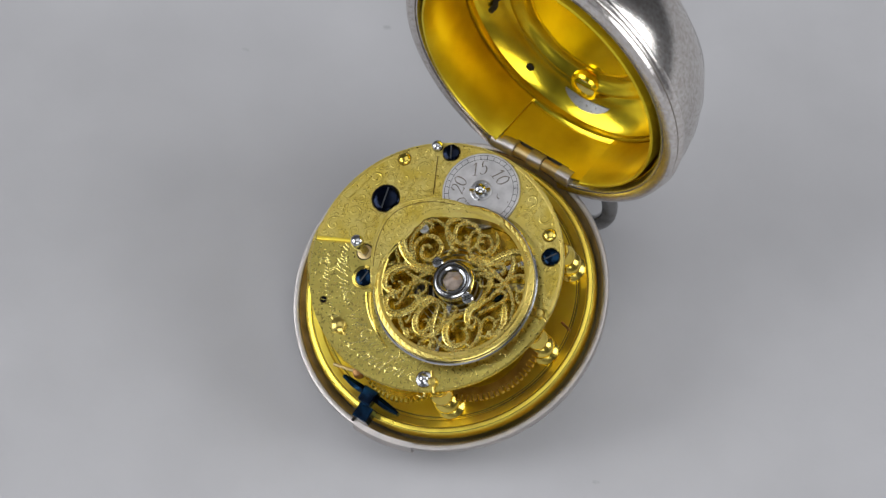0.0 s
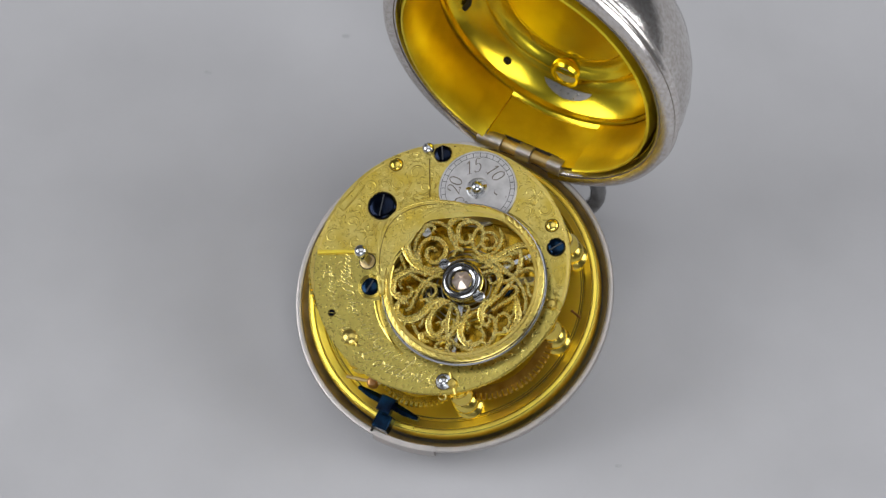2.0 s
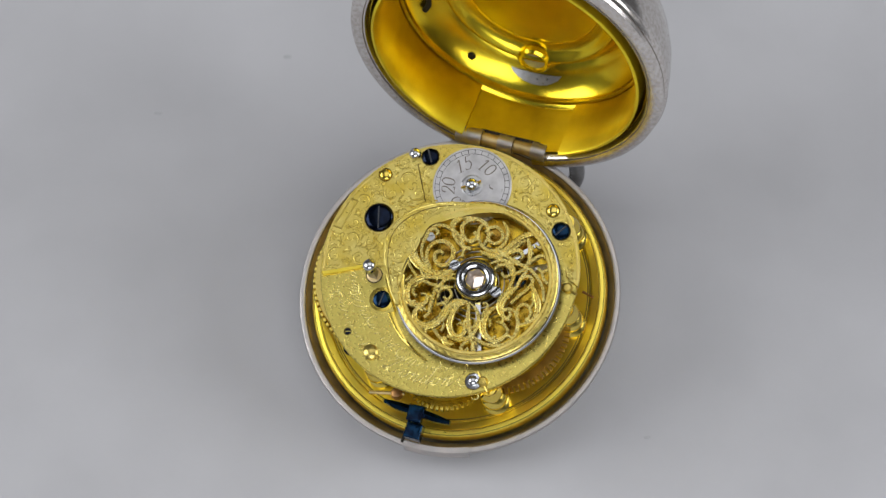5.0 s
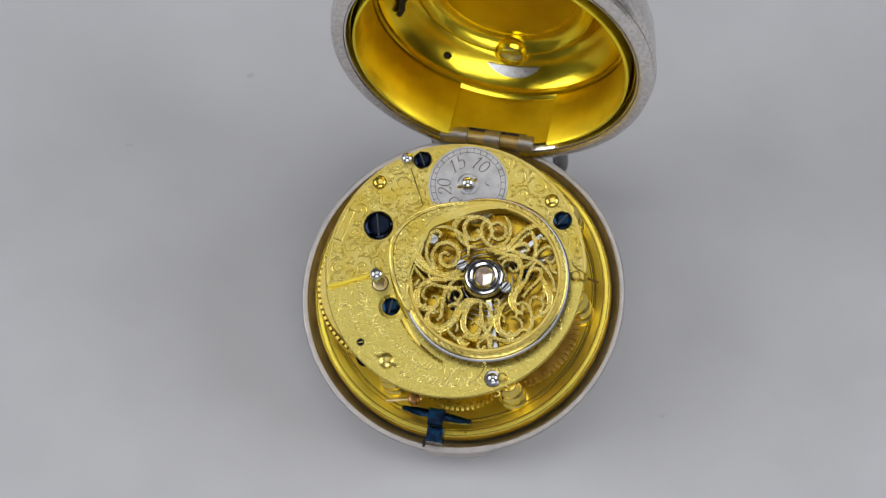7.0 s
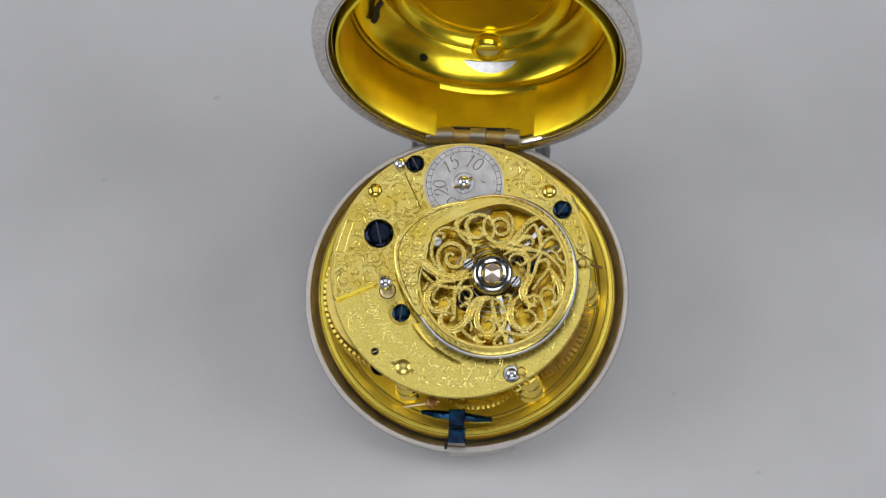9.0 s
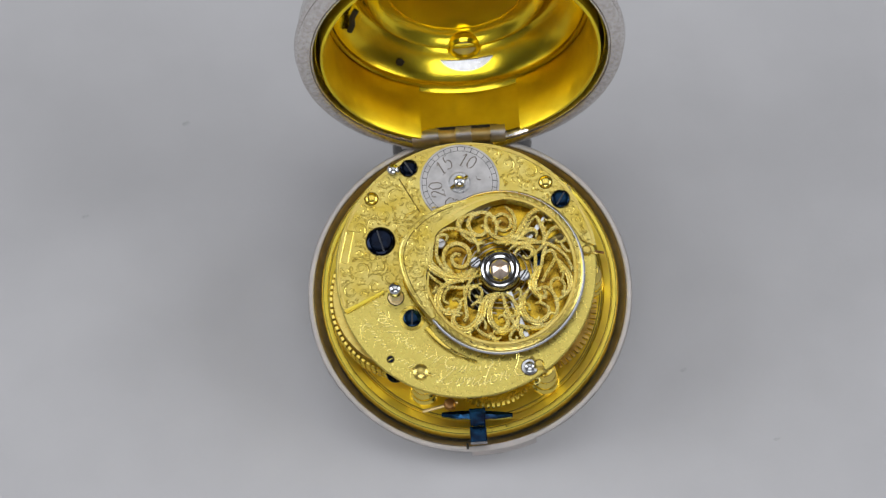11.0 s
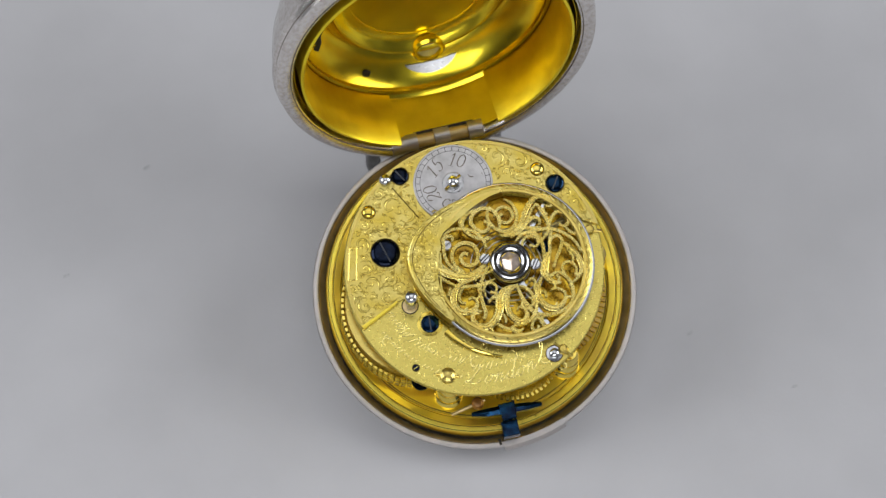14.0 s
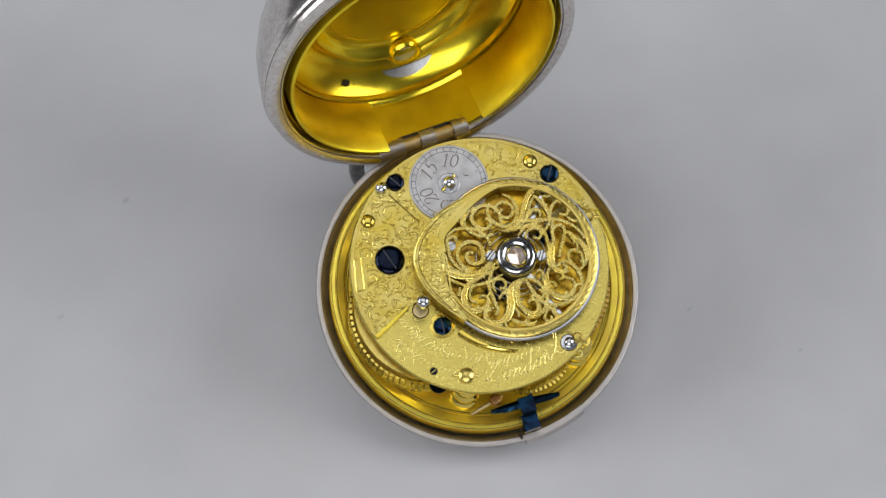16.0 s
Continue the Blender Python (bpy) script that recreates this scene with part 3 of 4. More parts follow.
cock = part("balance_cock", lathe([(11.35, COCK_LO), (12.7, COCK_LO), (12.75, COCK_HI - 0.4), (12.55, COCK_HI - 0.25), (11.95, COCK_HI - 0.2), (11.8, COCK_HI), (11.45, COCK_HI), (11.3, COCK_HI - 0.15)], 120, (CX, CY, 0), 190, 492), gilt, watch, "pierced gilt balance cock with scrolling foliage")
rope = bmesh.new()
for i in range(62):
    a = 360 * i / 62 + rng.random()
    if 108 < a < 196:
        continue
    for r0, sway in ((11.95, 0), (12.2, 1.4)):
        p = [(CX + r * math.cos(radians(a + s + sway)), CY + r * math.sin(radians(a + s + sway))) for r, s in ((r0, 0), (r0 + 0.12, 2.0), (r0 + 0.34, 4.2), (r0 + 0.42, 5.6))]
        ribbon(p, [0.06, 0.2, 0.2, 0.05], COCK_HI - 0.3, COCK_HI - 0.215, rope, 0.03)
part("leaf_border", rope, gilt_chased, cock, "chased leaf border")
foot = arc(CX, CY, 12.3, 82, 108, 8) + bezier((0.9, 10.75), (-4.6, 10.4), (-10.2, 7.2), (-10.6, 2.6), 18) + bezier((-10.6, 2.6), (-10.6, -1.2), (-8.6, -4.8), (-6.0, -7.9), 14)[1:] + arc(CX, CY, 12.4, 213, 190, 8) + smooth_path([(-6.37, -0.37), (-5.83, 1.14), (-5.41, 2.91), (-4.9, 4.6), (-4.07, 5.95), (-2.24, 7.03), (-0.32, 8.12), (1.5, 9.05), (3.26, 9.75), (5.14, 10.26), (6.74, 10.45)])
part("cock_foot", prism(foot, SLIDE, COCK_HI - 0.02, 0.12), gilt_chased, cock, "solid gilt cock foot chased with foliage")
fol, fol_lines = bmesh.new(), bmesh.new()
outer_edge = bezier((0.2, 10.4), (-4.7, 10.0), (-9.9, 6.9), (-10.2, 2.6), 30) + bezier((-10.2, 2.6), (-10.1, -1.1), (-8.4, -4.5), (-6.7, -7.0), 24)[1:]
inner_edge = bezier((1.0, 10.0), (-3.4, 9.2), (-4.6, 7.4), (-4.7, 5.0), 30) + bezier((-4.7, 5.0), (-5.2, 2.0), (-6.2, -1.6), (-6.4, -6.4), 24)[1:]
for level in range(2):
    u = 0.8 + 0.14 * level
    i = rng.randrange(5)
    while i < 50:
        n = 7 + rng.randrange(8)
        sway = (rng.random() - 0.5) * 0.22
        p = []
        for k in range(min(n, 54 - i)):
            v = min(0.97, max(0.06, u + sway * math.sin(2.6 * k / n)))
            (a, b), (c, d) = outer_edge[i + k], inner_edge[i + k]
            p.append((a + (c - a) * v, b + (d - b) * v))
        if len(p) > 3:
            ribbon(p, [0.06 + 0.24 * math.sin(math.pi * (k + 1) / (len(p) + 1)) for k in range(len(p))], COCK_HI - 0.08, COCK_HI - 0.01, fol, 0.035)
        i += n - 1
laid = []
for size in (1.1, 0.8, 0.55, 0.4, 0.3):
    for k in range(420):
        i, u = rng.randrange(2, 53), rng.random()
        (a, b), (c, d) = outer_edge[i], inner_edge[i]
        x, y, room = a + (c - a) * u, b + (d - b) * u, math.hypot(c - a, d - b)
        if size * 0.9 < u * room and u * room + size * 0.7 < room * 0.8 and all(math.hypot(x - e, y - f) > 0.8 * (size + g) for e, f, g in laid):
            laid.append((x, y, size))
            acanthus(fol, fol_lines, x, y, size, COCK_HI - 0.02, rng.random() * 360, rng.choice((-1, 1)))
part("foot_outline", fol_lines, line_shade, cock, "chased outlines on the foot, their shade painted dark")
part("foot_foliage", fol, gilt_chased, cock, "chased foliage on the foot")
border = bezier((0.4, 10.5), (-4.7, 10.1), (-9.95, 7.0), (-10.32, 2.6), 24) + bezier((-10.32, 2.6), (-10.3, -1.1), (-8.4, -4.7), (-6.1, -7.4), 20)[1:]
part("foot_border", ribbon(border, [0.2] * len(border), COCK_HI - 0.1, COCK_HI + 0.03, crown=0.05), gilt_chased, cock, "raised border of the foot")
inner = [(x + 0.56, y - 0.34) for x, y in border[4:-6]]
part("border_line", ribbon(inner, [0.1] * len(inner), COCK_HI - 0.1, COCK_HI + 0.045), groove, cock, "dark engraved line")
# polished ribbon added in place of the gold light between foot and plate
part("foot_glint", ribbon(bezier((-10.25, -0.6), (-9.7, -3.2), (-8.1, -5.9), (-6.4, -8.2), 18), [0.3] * 19, PLATE, SLIDE + 0.2, crown=0.12), gilt_bright, cock, "bright ribbon added for the gold reflection along the foot")
part("foot_tail", ribbon(bezier((-6.9, -8.6), (-5.2, -11.4), (-2.9, -13.2), (0.6, -14.5), 14), [0.95 - 0.055 * i for i in range(15)], PLATE, SLIDE + 0.3, crown=0.1), gilt_bright, cock, "bright tapering tail of the cock foot")


def stroke(name, p, widths, drop, crown, leaves=0):
    """A chased strip of the pierced work, with small leaves that part from its sides."""
    bm = ribbon(p, widths, COCK_LO - 0.4, COCK_HI - drop, crown=crown, fluted=True)
    n = len(p)
    for k in range(leaves):
        j = 2 + int((n - 5) * (k + 0.5) / leaves)
        (x, y), (u, v) = p[j], p[j + 1]
        g, side = math.atan2(v - y, u - x), (1 if k % 2 else -1)
        ln = 0.75 + 0.6 * widths[j]
        q = [(x + ln * s * math.cos(g + side * (0.12 + 0.8 * s)), y + ln * s * math.sin(g + side * (0.12 + 0.8 * s))) for s in (0, 0.3, 0.6, 0.85, 1.0)]
        if all(math.hypot(c - CX, d - CY) < 11.4 for c, d in q):
            ribbon(q, [0.2, 0.3, 0.32, 0.3, 0.2], COCK_LO + 0.1, COCK_HI - drop - 0.03 - 0.01 * (k % 3), bm, 0.02)
    part(name, bm, gilt_pale, cock)


def vine(w, *points):
    """A thin scrolling stem of even width with a bulb at its end."""
    p = smooth_path(points)
    n = len(p)
    stroke("scroll_stem", p, [min(1.0, 0.45 + 0.2 * k) * 1.22 * w * (0.66 + 0.4 * math.sin(math.pi * k / (n - 1)) ** 0.6 + (0.3 if k > n - 3 else 0)) for k in range(n)], 0.06 + 0.013 * (int(abs(points[0][0]) * 100) % 7), 0.13)


def leaf(w, *points):
    """An acanthus leaf that swells from its stem and tapers into its curl."""
    p = smooth_path(points)
    n = len(p)
    stroke("scroll_leaf", p, [0.24 + 0.78 * w * math.sin(math.pi * min(1, (k + 1.5) / (n + 1)) ** 0.8) ** 1.3 for k in range(n)], 0.03 + 0.011 * (int(abs(points[0][0]) * 100) % 5), 0.12, 3 if w > 0.7 else 0)


def scrollwork():
    leaf(1.3, (-7.77, 3.24), (-6.25, 0.92), (-4.19, -0.8), (-1.61, -1.66), (1.75, -0.81))
    vine(0.5, (-6.12, 2.84), (-5.25, 0.74), (-3.57, -0.75), (-1.3, -1.27), (1.25, -0.31))
    vine(0.4, (-6.95, 3.87), (-6.04, 1.39), (-4.97, -0.15), (-3.24, -1.35))
    vine(0.42, (-3.08, 4.3), (-2.8, 4.97), (-3.3, 5.38), (-4.16, 5.12), (-4.46, 3.91), (-4.61, 2.07), (-3.86, 0.23), (-2.21, -0.99))
    vine(0.5, (-2.25, -0.72), (-3.25, 0.28), (-3.6, 1.8), (-2.96, 3.22), (-1.43, 3.81), (0.07, 3.13), (0.49, 1.71), (0.02, 0.4), (-1.0, 0.03), (-2.04, 0.57), (-2.25, 1.65), (-1.6, 2.16), (-1.03, 1.85))
    vine(0.42, (-4.13, 5.67), (-2.51, 6.27), (-0.6, 5.9), (0.93, 4.94), (1.79, 3.56), (1.95, 2.12))
    vine(0.42, (2.78, 3.46), (1.03, 4.04), (-0.35, 5.28), (-0.78, 6.7), (0.13, 8.06), (1.68, 8.57))
    vine(0.48, (4.69, 4.64), (4.97, 6.12), (4.53, 7.64), (3.02, 8.51), (1.54, 8.19), (0.61, 7.01), (1.03, 5.59), (2.0, 4.85), (3.04, 5.13), (3.21, 5.96), (2.62, 6.46))
    vine(0.45, (6.48, 9.27), (7.59, 8.09), (7.87, 6.29), (7.15, 4.77), (5.72, 4.09), (4.23, 4.78), (3.36, 6.25), (3.46, 7.72), (4.18, 8.43))
    vine(0.4, (4.36, 6.8), (4.88, 7.67), (6.0, 8.04), (7.05, 7.31), (7.18, 6.14), (6.28, 5.42), (5.37, 5.7), (5.1, 6.5), (5.67, 7.01))
    leaf(0.75, (4.35, 3.7), (6.39, 3.61), (8.05, 4.67), (9.18, 6.41), (10.36, 7.79), (11.79, 8.47), (13.25, 8.05), (13.96, 7.2), (13.24, 6.5), (12.41, 6.88))
    vine(0.35, (6.02, 2.94), (8.13, 3.86), (9.31, 5.24), (10.31, 6.6), (11.29, 7.42))
    leaf(0.5, (7.97, 3.75), (9.19, 4.77), (10.36, 5.33), (11.14, 4.67), (10.87, 3.92))
    leaf(0.5, (11.21, 7.32), (11.89, 5.92), (12.26, 4.14), (11.9, 2.56))
    vine(0.4, (4.74, 3.37), (7.76, 3.28), (9.97, 3.2), (12.2, 3.04), (14.07, 2.03), (15.57, 0.36), (16.31, -1.65))
    vine(0.4, (12.43, 3.34), (12.92, 4.56), (14.15, 5.4), (15.37, 4.69), (15.5, 3.52), (14.68, 2.9), (13.93, 3.38))
    vine(0.45, (6.55, 2.17), (8.21, 3.14), (10.04, 2.58), (10.62, 1.27), (10.55, -0.55), (10.27, -2.02))
    vine(0.36, (7.43, 0.61), (7.65, 1.81), (8.54, 2.53), (9.82, 2.19), (10.1, 1.22), (9.36, 0.7), (8.69, 1.18))
    vine(0.4, (12.66, 2.81), (11.93, 1.39), (11.52, -0.46), (10.68, -2.53))
    vine(0.42, (11.46, 0.07), (12.12, 1.31), (13.22, 1.68), (13.76, 0.83), (13.27, -0.39), (12.27, -1.75), (11.45, -3.18))
    leaf(0.85, (13.9, 0.3), (14.92, -1.06), (15.72, -2.79), (15.42, -4.89), (13.63, -6.23))
    vine(0.32, (14.45, 0.07), (14.29, -0.84), (14.74, -1.8), (14.68, -2.89))
    vine(0.38, (13.05, -4.93), (12.73, -3.61), (13.35, -2.83), (14.34, -3.01), (14.89, -4.04), (14.5, -5.34))
    leaf(1.3, (11.19, -0.68), (10.59, -1.72), (9.95, -3.14), (10.09, -4.39), (11.01, -5.57), (12.08, -5.74))
    vine(0.36, (10.51, -5.07), (11.36, -5.54), (11.92, -5.03), (11.59, -4.43))
    vine(0.45, (10.52, -4.26), (12.08, -4.12), (13.18, -5.37), (13.55, -7.13), (13.04, -8.98), (11.66, -10.0), (9.68, -10.37), (7.88, -9.99), (6.86, -9.46))
    leaf(0.95, (9.28, -4.28), (8.38, -5.72), (8.13, -7.45), (8.91, -8.91), (10.39, -9.58), (11.63, -8.93), (12.22, -7.89), (11.87, -7.02))
    vine(0.34, (10.06, -6.56), (10.93, -6.48), (11.67, -6.86), (12.26, -7.43))
    vine(0.34, (7.18, -4.39), (7.68, -4.07), (8.09, -4.66), (7.77, -5.78), (7.83, -7.12), (7.25, -8.98), (6.58, -10.12))
    vine(0.32, (8.45, -6.34), (9.2, -6.73), (9.2, -7.54))
    vine(0.45, (5.46, -4.72), (6.6, -5.52), (7.29, -6.99), (7.31, -8.79), (6.4, -10.13), (4.9, -10.81), (3.29, -10.6))
    leaf(0.55, (5.16, -4.48), (5.47, -6.44), (6.01, -8.19), (6.77, -9.47), (7.44, -10.75), (8.18, -11.85))
    leaf(0.8, (5.11, -4.76), (3.85, -5.32), (3.06, -7.02), (3.09, -8.82), (4.02, -10.08), (5.02, -10.35), (5.65, -9.66), (5.53, -8.59), (4.77, -8.12), (4.29, -8.53))
    vine(0.32, (6.49, -6.88), (7.0, -7.56), (6.66, -8.49), (6.16, -7.91))
    vine(0.36, (7.19, -10.06), (6.15, -11.05), (5.9, -11.88), (6.55, -12.27), (7.01, -11.6))
    leaf(0.5, (7.84, -10.36), (7.59, -11.28), (7.86, -12.15))
    leaf(0.9, (1.92, -1.52), (-0.94, -2.05), (-3.03, -2.42), (-4.34, -3.36), (-4.95, -4.95), (-4.41, -6.53), (-3.29, -7.06), (-1.91, -6.76), (-1.4, -5.81), (-1.93, -5.04), (-2.62, -5.19))
    vine(0.34, (-2.7, -2.94), (-3.74, -3.94), (-3.95, -5.14), (-3.18, -5.7))
    vine(0.4, (2.16, -2.86), (-0.36, -3.27), (-2.14, -3.16), (-3.77, -2.85))
    vine(0.45, (-0.67, -2.84), (-0.64, -4.74), (-0.61, -6.55), (-0.54, -7.89), (-1.07, -8.66))
    leaf(1.25, (4.91, -4.59), (3.01, -4.95), (2.08, -6.12), (1.65, -7.78), (0.67, -9.22), (-0.75, -9.98), (-2.13, -9.48), (-2.72, -8.18), (-2.03, -7.22), (-1.03, -7.49))
    vine(0.35, (3.86, -4.69), (2.56, -6.44), (1.9, -8.39), (0.36, -9.61))
    vine(0.36, (0.13, -5.3), (0.08, -4.04), (0.71, -3.35), (1.6, -3.45), (2.06, -4.31), (1.6, -4.99), (0.95, -4.69))
    vine(0.34, (2.51, -5.18), (1.31, -5.56), (0.25, -6.29))
    vine(0.4, (0.53, -9.6), (1.53, -10.58), (2.48, -11.21), (3.95, -11.8))
    leaf(0.8, (2.79, -10.83), (3.32, -11.68), (4.19, -12.4))
    vine(0.3, (2.09, -8.55), (2.28, -9.43), (2.09, -10.08))
    vine(0.36, (-6.37, -0.37), (-5.34, -1.54), (-3.97, -2.69))
    vine(0.4, (1.58, -0.82), (0.48, -2.1), (-0.2, -3.16), (-0.5, -4.37))
    vine(0.36, (-4.87, -2.59), (-5.22, -3.35), (-5.61, -3.84))
    vine(0.36, (1.83, 3.2), (2.39, 3.79), (2.94, 3.57))
    leaf(0.5, (7.0, 4.57), (9.02, 3.85), (11.09, 3.49))
    vine(0.34, (10.19, 1.23), (11.42, 2.06), (12.29, 2.96))
    vine(0.34, (12.26, 6.59), (12.08, 5.76), (12.58, 5.26))
    vine(0.34, (14.68, 2.9), (15.42, 1.7), (16.17, 1.32))
    vine(0.34, (13.63, -6.23), (13.23, -6.62))
    vine(0.36, (-1.19, 6.39), (-1.03, 7.32), (-0.08, 8.41))
    vine(0.38, (12.73, -9.37), (14.29, -8.32), (15.66, -6.4), (16.52, -4.52))


scrollwork()
cap = part("cap_ring", lathe([(1.75, 0.3), (1.75, 0.62), (2.1, 0.8), (2.25, 0.55), (2.45, 0.5), (2.6, 0.75), (2.95, 0.62), (3.15, 0.3), (3.25, -0.5), (1.75, -0.5)], 72, (5.06, -0.85, COCK_HI)), steel, cock, "polished steel endstone ring")
part("cap_base", lathe([(0, -0.8), (3.2, -0.8), (3.3, -0.1), (3.15, 0.05), (0, 0.1)], 64, (5.06, -0.85, COCK_HI)), gilt_bright, cap, "gilt seat")
gem = bmesh.new()
bmesh.ops.create_cone(gem, cap_ends=True, segments=6, radius1=1.68, radius2=0.25, depth=0.75, matrix=Matrix.Translation((5.06, -0.85, COCK_HI + 0.5)))
part("screw", slotted(-3.89, 4.06, COCK_LO, 0.75, 0.5, 20, 0.2), dull_steel, cock, "small steel screw")
part("endstone", gem, diamond_glass, cap, "faceted diamond endstone", 5)
part("ring_line", lathe([(2.28, 0.45), (2.4, 0.45), (2.42, 0.58), (2.24, 0.585)], 48, (5.06, -0.85, COCK_HI)), dark_hole, cap, "dark turned line")
part("ring_line", lathe([(2.92, 0.4), (3.04, 0.4), (3.04, 0.6), (2.92, 0.66)], 48, (5.06, -0.85, COCK_HI)), dark_hole, cap, "dark turned line")
part("stone_seat", lathe([(1.6, 0.2), (1.8, 0.2), (1.8, 0.665), (1.68, 0.5)], 48, (5.06, -0.85, COCK_HI)), dark_hole, cap, "dark gap round the stone")
for x, y, turn in ((1.34, 0.51, 35), (8.75, -2.05, 55)):
    part("screw", slotted(x, y, COCK_HI - 0.1, 0.9, 0.75, turn, 0.2, 0.25), steel, cock, "small polished steel screw")

# blued latch at the front
latch = part("latch_spring", ribbon([(-5.6, -21.0), (-3.4, -21.25), (0, -21.4), (3.2, -21.7), (5.5, -21.8)], [0.6, 1.25, 1.35, 1.2, 0.6], 2.9, 3.8, crown=0.35), blue_bright, watch, "bright blued steel bolt spring")
part("latch_bolt", prism([(-1.3, -20.6), (1.3, -20.6), (1.15, -23.2), (-1.15, -23.2)], 3.6, 5.0, 0.15), blue_bright, latch)
part("latch_tongue", block(-1.35, 1.25, -25.5, -23.0, 0.4, 2.6, None, 0, 0.15), blue_bright, latch)
part("catch_pin", lathe([(0, 0), (0.95, 0), (1.0, 0.7), (0.7, 1.3), (0, 1.5)], 24, (-4.2, -19.3, 2.2)), copper, watch, "small brown pin head")
part("detent", tube([(-8.6, -20.1, 2.6), (-3.0, -19.0, 2.8)], 0.28, 8), tarnish, watch, "thin brass detent rod")
part("cross_pin", tube([(19.8, 3.9, 3.2), (21.7, 3.4, 3.2)], 0.2, 8), copper, watch, "thin brass pin")

# ---- the case back, standing open on its hinge ----
LID = Matrix(((1, 0, 0, 1.18), (0, 0.36615, 0.93055, 31.99), (0, 0.93055, -0.36615, 22.1), (0, 0, 0, 1)))


def on_lid(bm):
    bm.transform(LID)
    return bm


def lid_lathe(profile, n=128, a0=0.0, a1=360.0):
    return on_lid(lathe(profile, n, (0, 0, 0), a0, a1))


back = part("case_back", lid_lathe([(0, 17.6), (10, 17.3), (16, 16.2), (19.6, 14.0), (22.3, 10.6), (22.8, 6), (22.8, 2.6), (25.3, 2.6), (25.35, 3.3), (25.15, 5.5), (24.45, 8.5), (23.0, 12), (21.0, 15.2), (18.1, 17.7), (12, 19.7), (0, 20.4)]), bowl_silver, watch, "worn silver bowl-shaped case back standing open")
part("rim", lid_lathe([(22.7, 2.58), (22.7, 0.6), (23.0, 0.05), (24.7, 0.0), (25.4, 0.35), (25.5, 0.95), (25.3, 1.2), (25.6, 1.5), (25.8, 2.0), (25.65, 2.58)], 120, 280, 609), silver, back, "thick worn silver rim with a raised bead")
part("gilt_lining", lid_lathe([(22.5, 1.2), (22.3, 6), (22.0, 9.6), (21.3, 10.2), (20.9, 11.0), (19.6, 12.5), (17.6, 13.9), (16.25, 14.55), (16.1, 14.75), (15.95, 14.3), (14.5, 12.75), (14.15, 12.55), (13.8, 12.65), (13.1, 13.35), (12.2, 13.9), (11.2, 14.1), (11.1, 14.35), (10.8, 14.4), (0, 15.2), (0, 16.6), (10.6, 16.2), (15.4, 15.6), (18.3, 14.6), (20.7, 12.9), (22.2, 10.2), (22.6, 6), (22.6, 1.2)][::-1]), lining_gold, back, "bright gold-lined inside of the bowl")
part("dust_wall", lid_lathe([(21.8, -0.4), (21.8, 9.6), (21.2, 9.9), (20.9, 9.4), (21.15, -0.2), (21.4, -0.5)], 110, -66, 250), wall_gold, back, "thin gold spring wall inside the rim")
part("notch_wall", lid_lathe([(22.15, 0.7), (22.2, 9.3), (21.9, 9.5), (21.7, 9.3), (22.0, 0.7)], 20, 250.5, 293.5), wall_gold, back, "gold wall showing in the notch")
part("bead", lid_lathe([(20.2, 10.3), (20.3, 9.75), (20.65, 9.55), (21.0, 9.75), (21.2, 10.4), (20.9, 11.2)], 128), lining_gold, back, "turned gold bead where the wall meets the bowl")
part("winding_hole", on_lid(lathe([(1.75, -0.1), (1.95, -0.5), (2.35, -0.6), (2.75, -0.2), (2.8, 0.7), (1.75, 0.7)], 40, (0.54, -14.5, 13.0))), lining_gold, back, "gilt collar of the winding hole")
part("hole_bottom", on_lid(lathe([(0, 0), (1.8, 0), (1.8, 0.4), (0, 0.4)], 32, (0.54, -14.5, 12.95))), dial_silver, back, "grey winding hole")
part("rivet_hole", on_lid(lathe([(0, -0.15), (0.55, -0.15), (0.75, 0.3), (0, 0.3)], 20, (-9.97, -16.67, 12.35))), dark_hole, back, "small black hole in the gold lining")
crescent = bmesh.new()
rows = []
for i in range(17):
    k, ang = i / 16, radians(259 + 27 * i / 16)
    r_out = 18.2 + 1.5 * math.sin(math.pi * k) ** 0.7
    rows.append([crescent.verts.new((r * math.cos(ang), r * math.sin(ang), 13.3 - (r - 18.2) * 0.72 + lift)) for r, lift in ((r_out + 0.01, 0), (18.2, 0), (18.2, 0.3), (r_out + 0.01, 0.3))])
for p, q in zip(rows, rows[1:]):
    for j in range(4):
        crescent.faces.new((p[j], p[(j + 1) % 4], q[(j + 1) % 4], q[j]))
crescent.faces.new(rows[0])
crescent.faces.new(rows[-1])
part("grey_crescent", on_lid(crescent), dull_steel, back, "dull grey metal crescent on the lining")
part("dark_stamp", on_lid(tube([(-17.5, -7.5, 12.2), (-16.9, -6.4, 12.6), (-16.9, -5.0, 12.8), (-16.1, -3.8, 13.4)], 0.5, 8)), dark_hole, back, "blackened stamp in the lining")

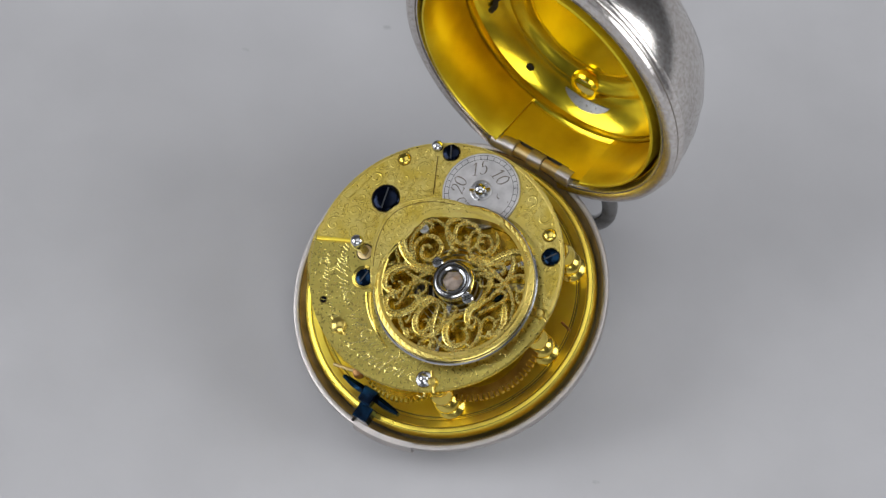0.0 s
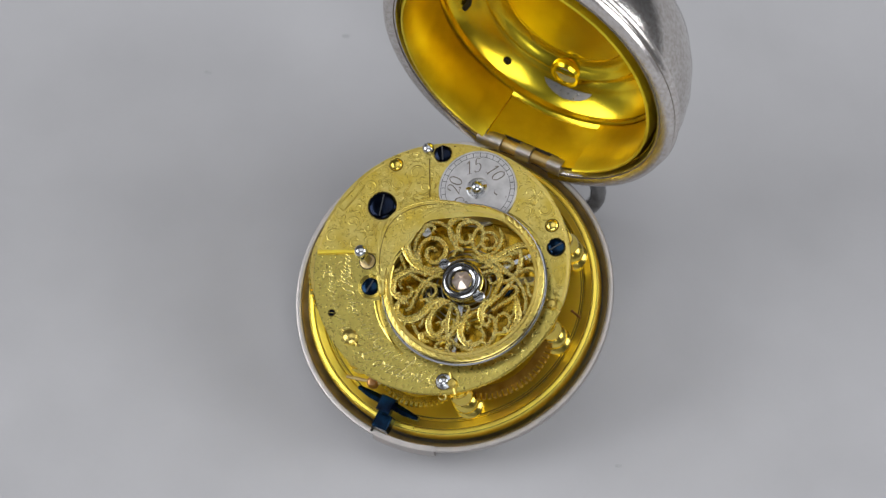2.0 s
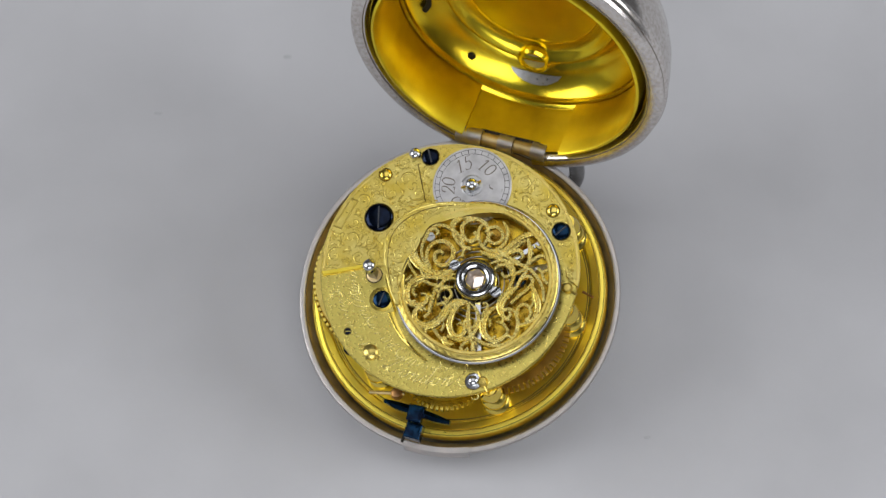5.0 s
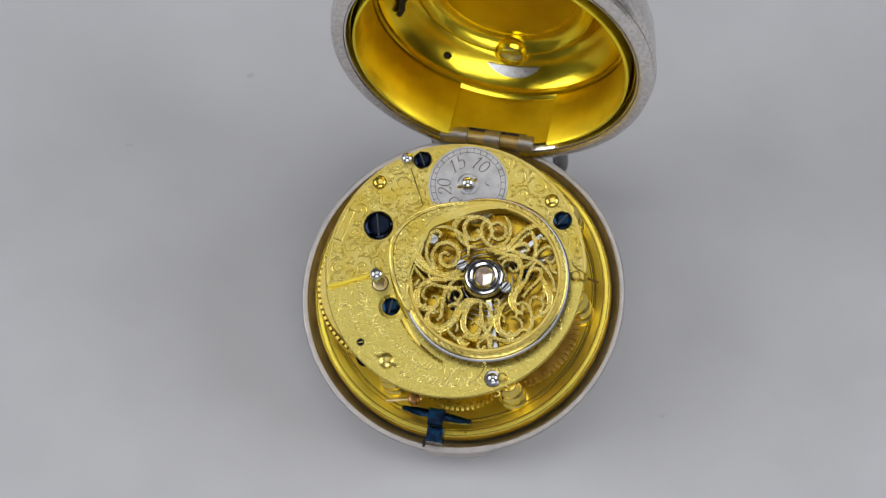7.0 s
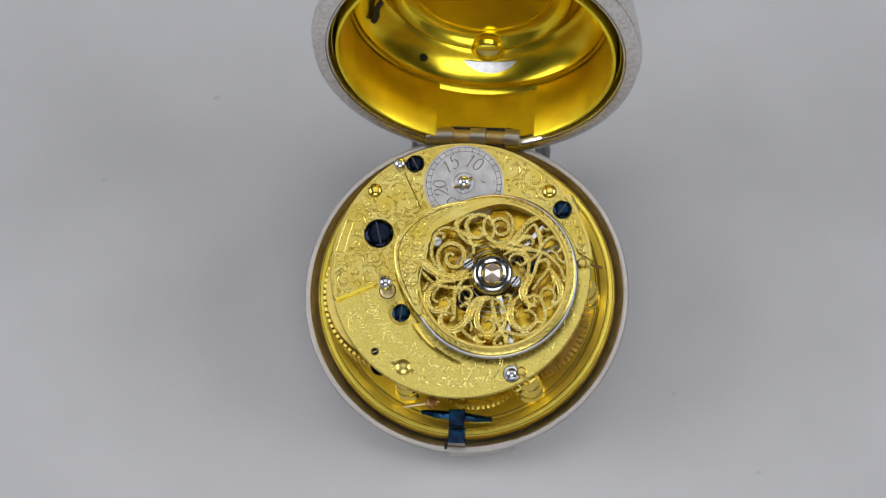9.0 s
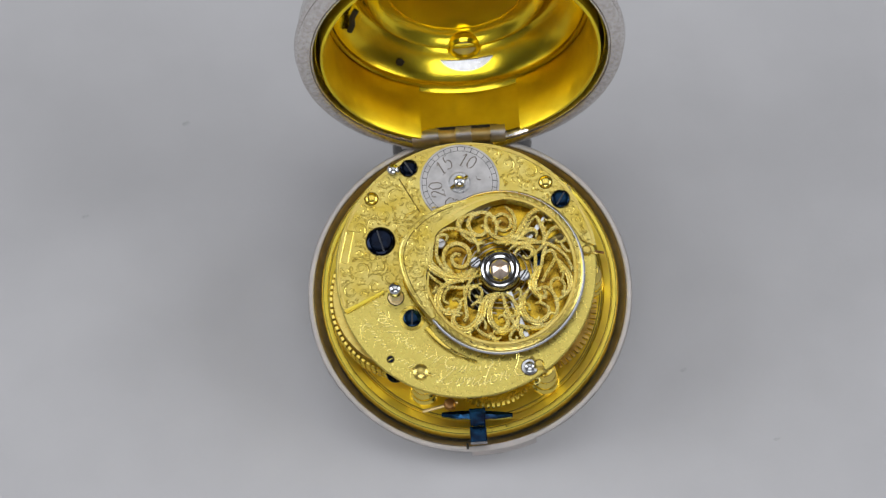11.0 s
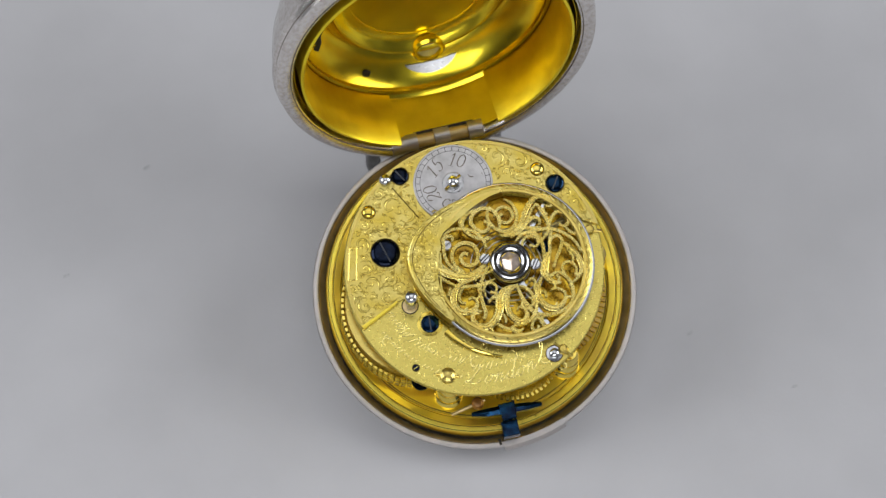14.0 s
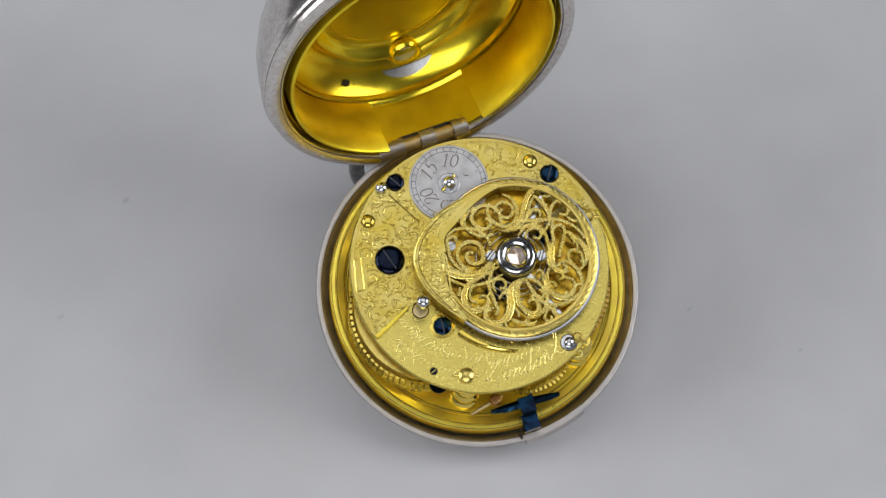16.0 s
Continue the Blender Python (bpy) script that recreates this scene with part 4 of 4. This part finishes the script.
for r, z, w in ((25.36, 1.12, 0.1), (23.35, -0.02, 0.06)):
    part("turned_line", lid_lathe([(r - w, z - 0.05), (r + w, z - 0.05), (r + w, z + 0.1), (r - w, z + 0.1)], 120, 283, 609), dark_line, back, "dark line round the rim")

# hinge
for i, (x0, x1) in enumerate(((-7.6, -3.35), (-3.3, -0.6), (-0.55, 1.95), (2.0, 4.95), (5.0, 7.4))):
    knuckle = tube([(x0, 24.9, 1.05), (x1, 24.9, 1.05)], 1.4 if i % 2 == 0 else 1.05, 24)
    part("hinge_knuckle", knuckle, frosted if i % 2 == 0 else tarnish, watch, "silver hinge knuckle" if i % 2 == 0 else "tarnished brass hinge knuckle")
part("hinge_slot", block(-7.0, 7.0, 25.9, 26.4, 0.3, 1.35), dark_hole, watch, "dark slot behind the hinge")
part("hinge_block", block(-9.5, 10.5, 24.6, 26.4, -3.6, -1.2, None, 0, 0.3), silver, watch, "silver hinge block")

# pendant and bow hang under the hinge and touch the table
part("pendant", tube([(0.8, 25.6, -2.0), (0.8, 26.3, -6.0)], [2.6, 1.9], 20), silver, watch, "short silver pendant neck")
bow = []
for i in range(48):
    a = radians(i * 7.5)
    q = Vector((0.2 + 10.2 * math.cos(a), 27.0 + 3.2 * math.sin(a), -13.0 + 9.4 * math.sin(a)))
    bow.append(q)
part("bow", tube(bow, 1.3, 14, True), dark_steel, watch, "round dull steel carrying bow")


# faint specks on the paper
def speck(x, y, r, turn):
    p = [(x + r * k * math.cos(radians(a + turn)) * 1.7, y + r * k * math.sin(radians(a + turn))) for a, k in ((0, 1), (50, 0.7), (110, 0.9), (170, 1.1), (230, 0.8), (300, 0.75))]
    return tagged(part("paper_speck", prism(p, 0.0, 0.05), speck_grey, None), "small grey speck lying on the paper", "speck", "specks on the paper")


speck_grey = material("speck_grey", (0.45, 0.445, 0.46), 0.9, 0, 0.1, 900)
specks = [speck(-35.1, 48.1, 0.5, 55), speck(-55.2, 33.6, 0.40, 35), speck(33.2, -19.1, 0.40, 51), speck(44.1, -35.1, 0.35, 8)]


def motions():
    walk(watch, [(t, turned(t) @ WATCH_LIES) for t in range(17)])
    for thing in (turntable, *specks):
        walk(thing, [(t, turned(t)) for t in range(17)])


motions()
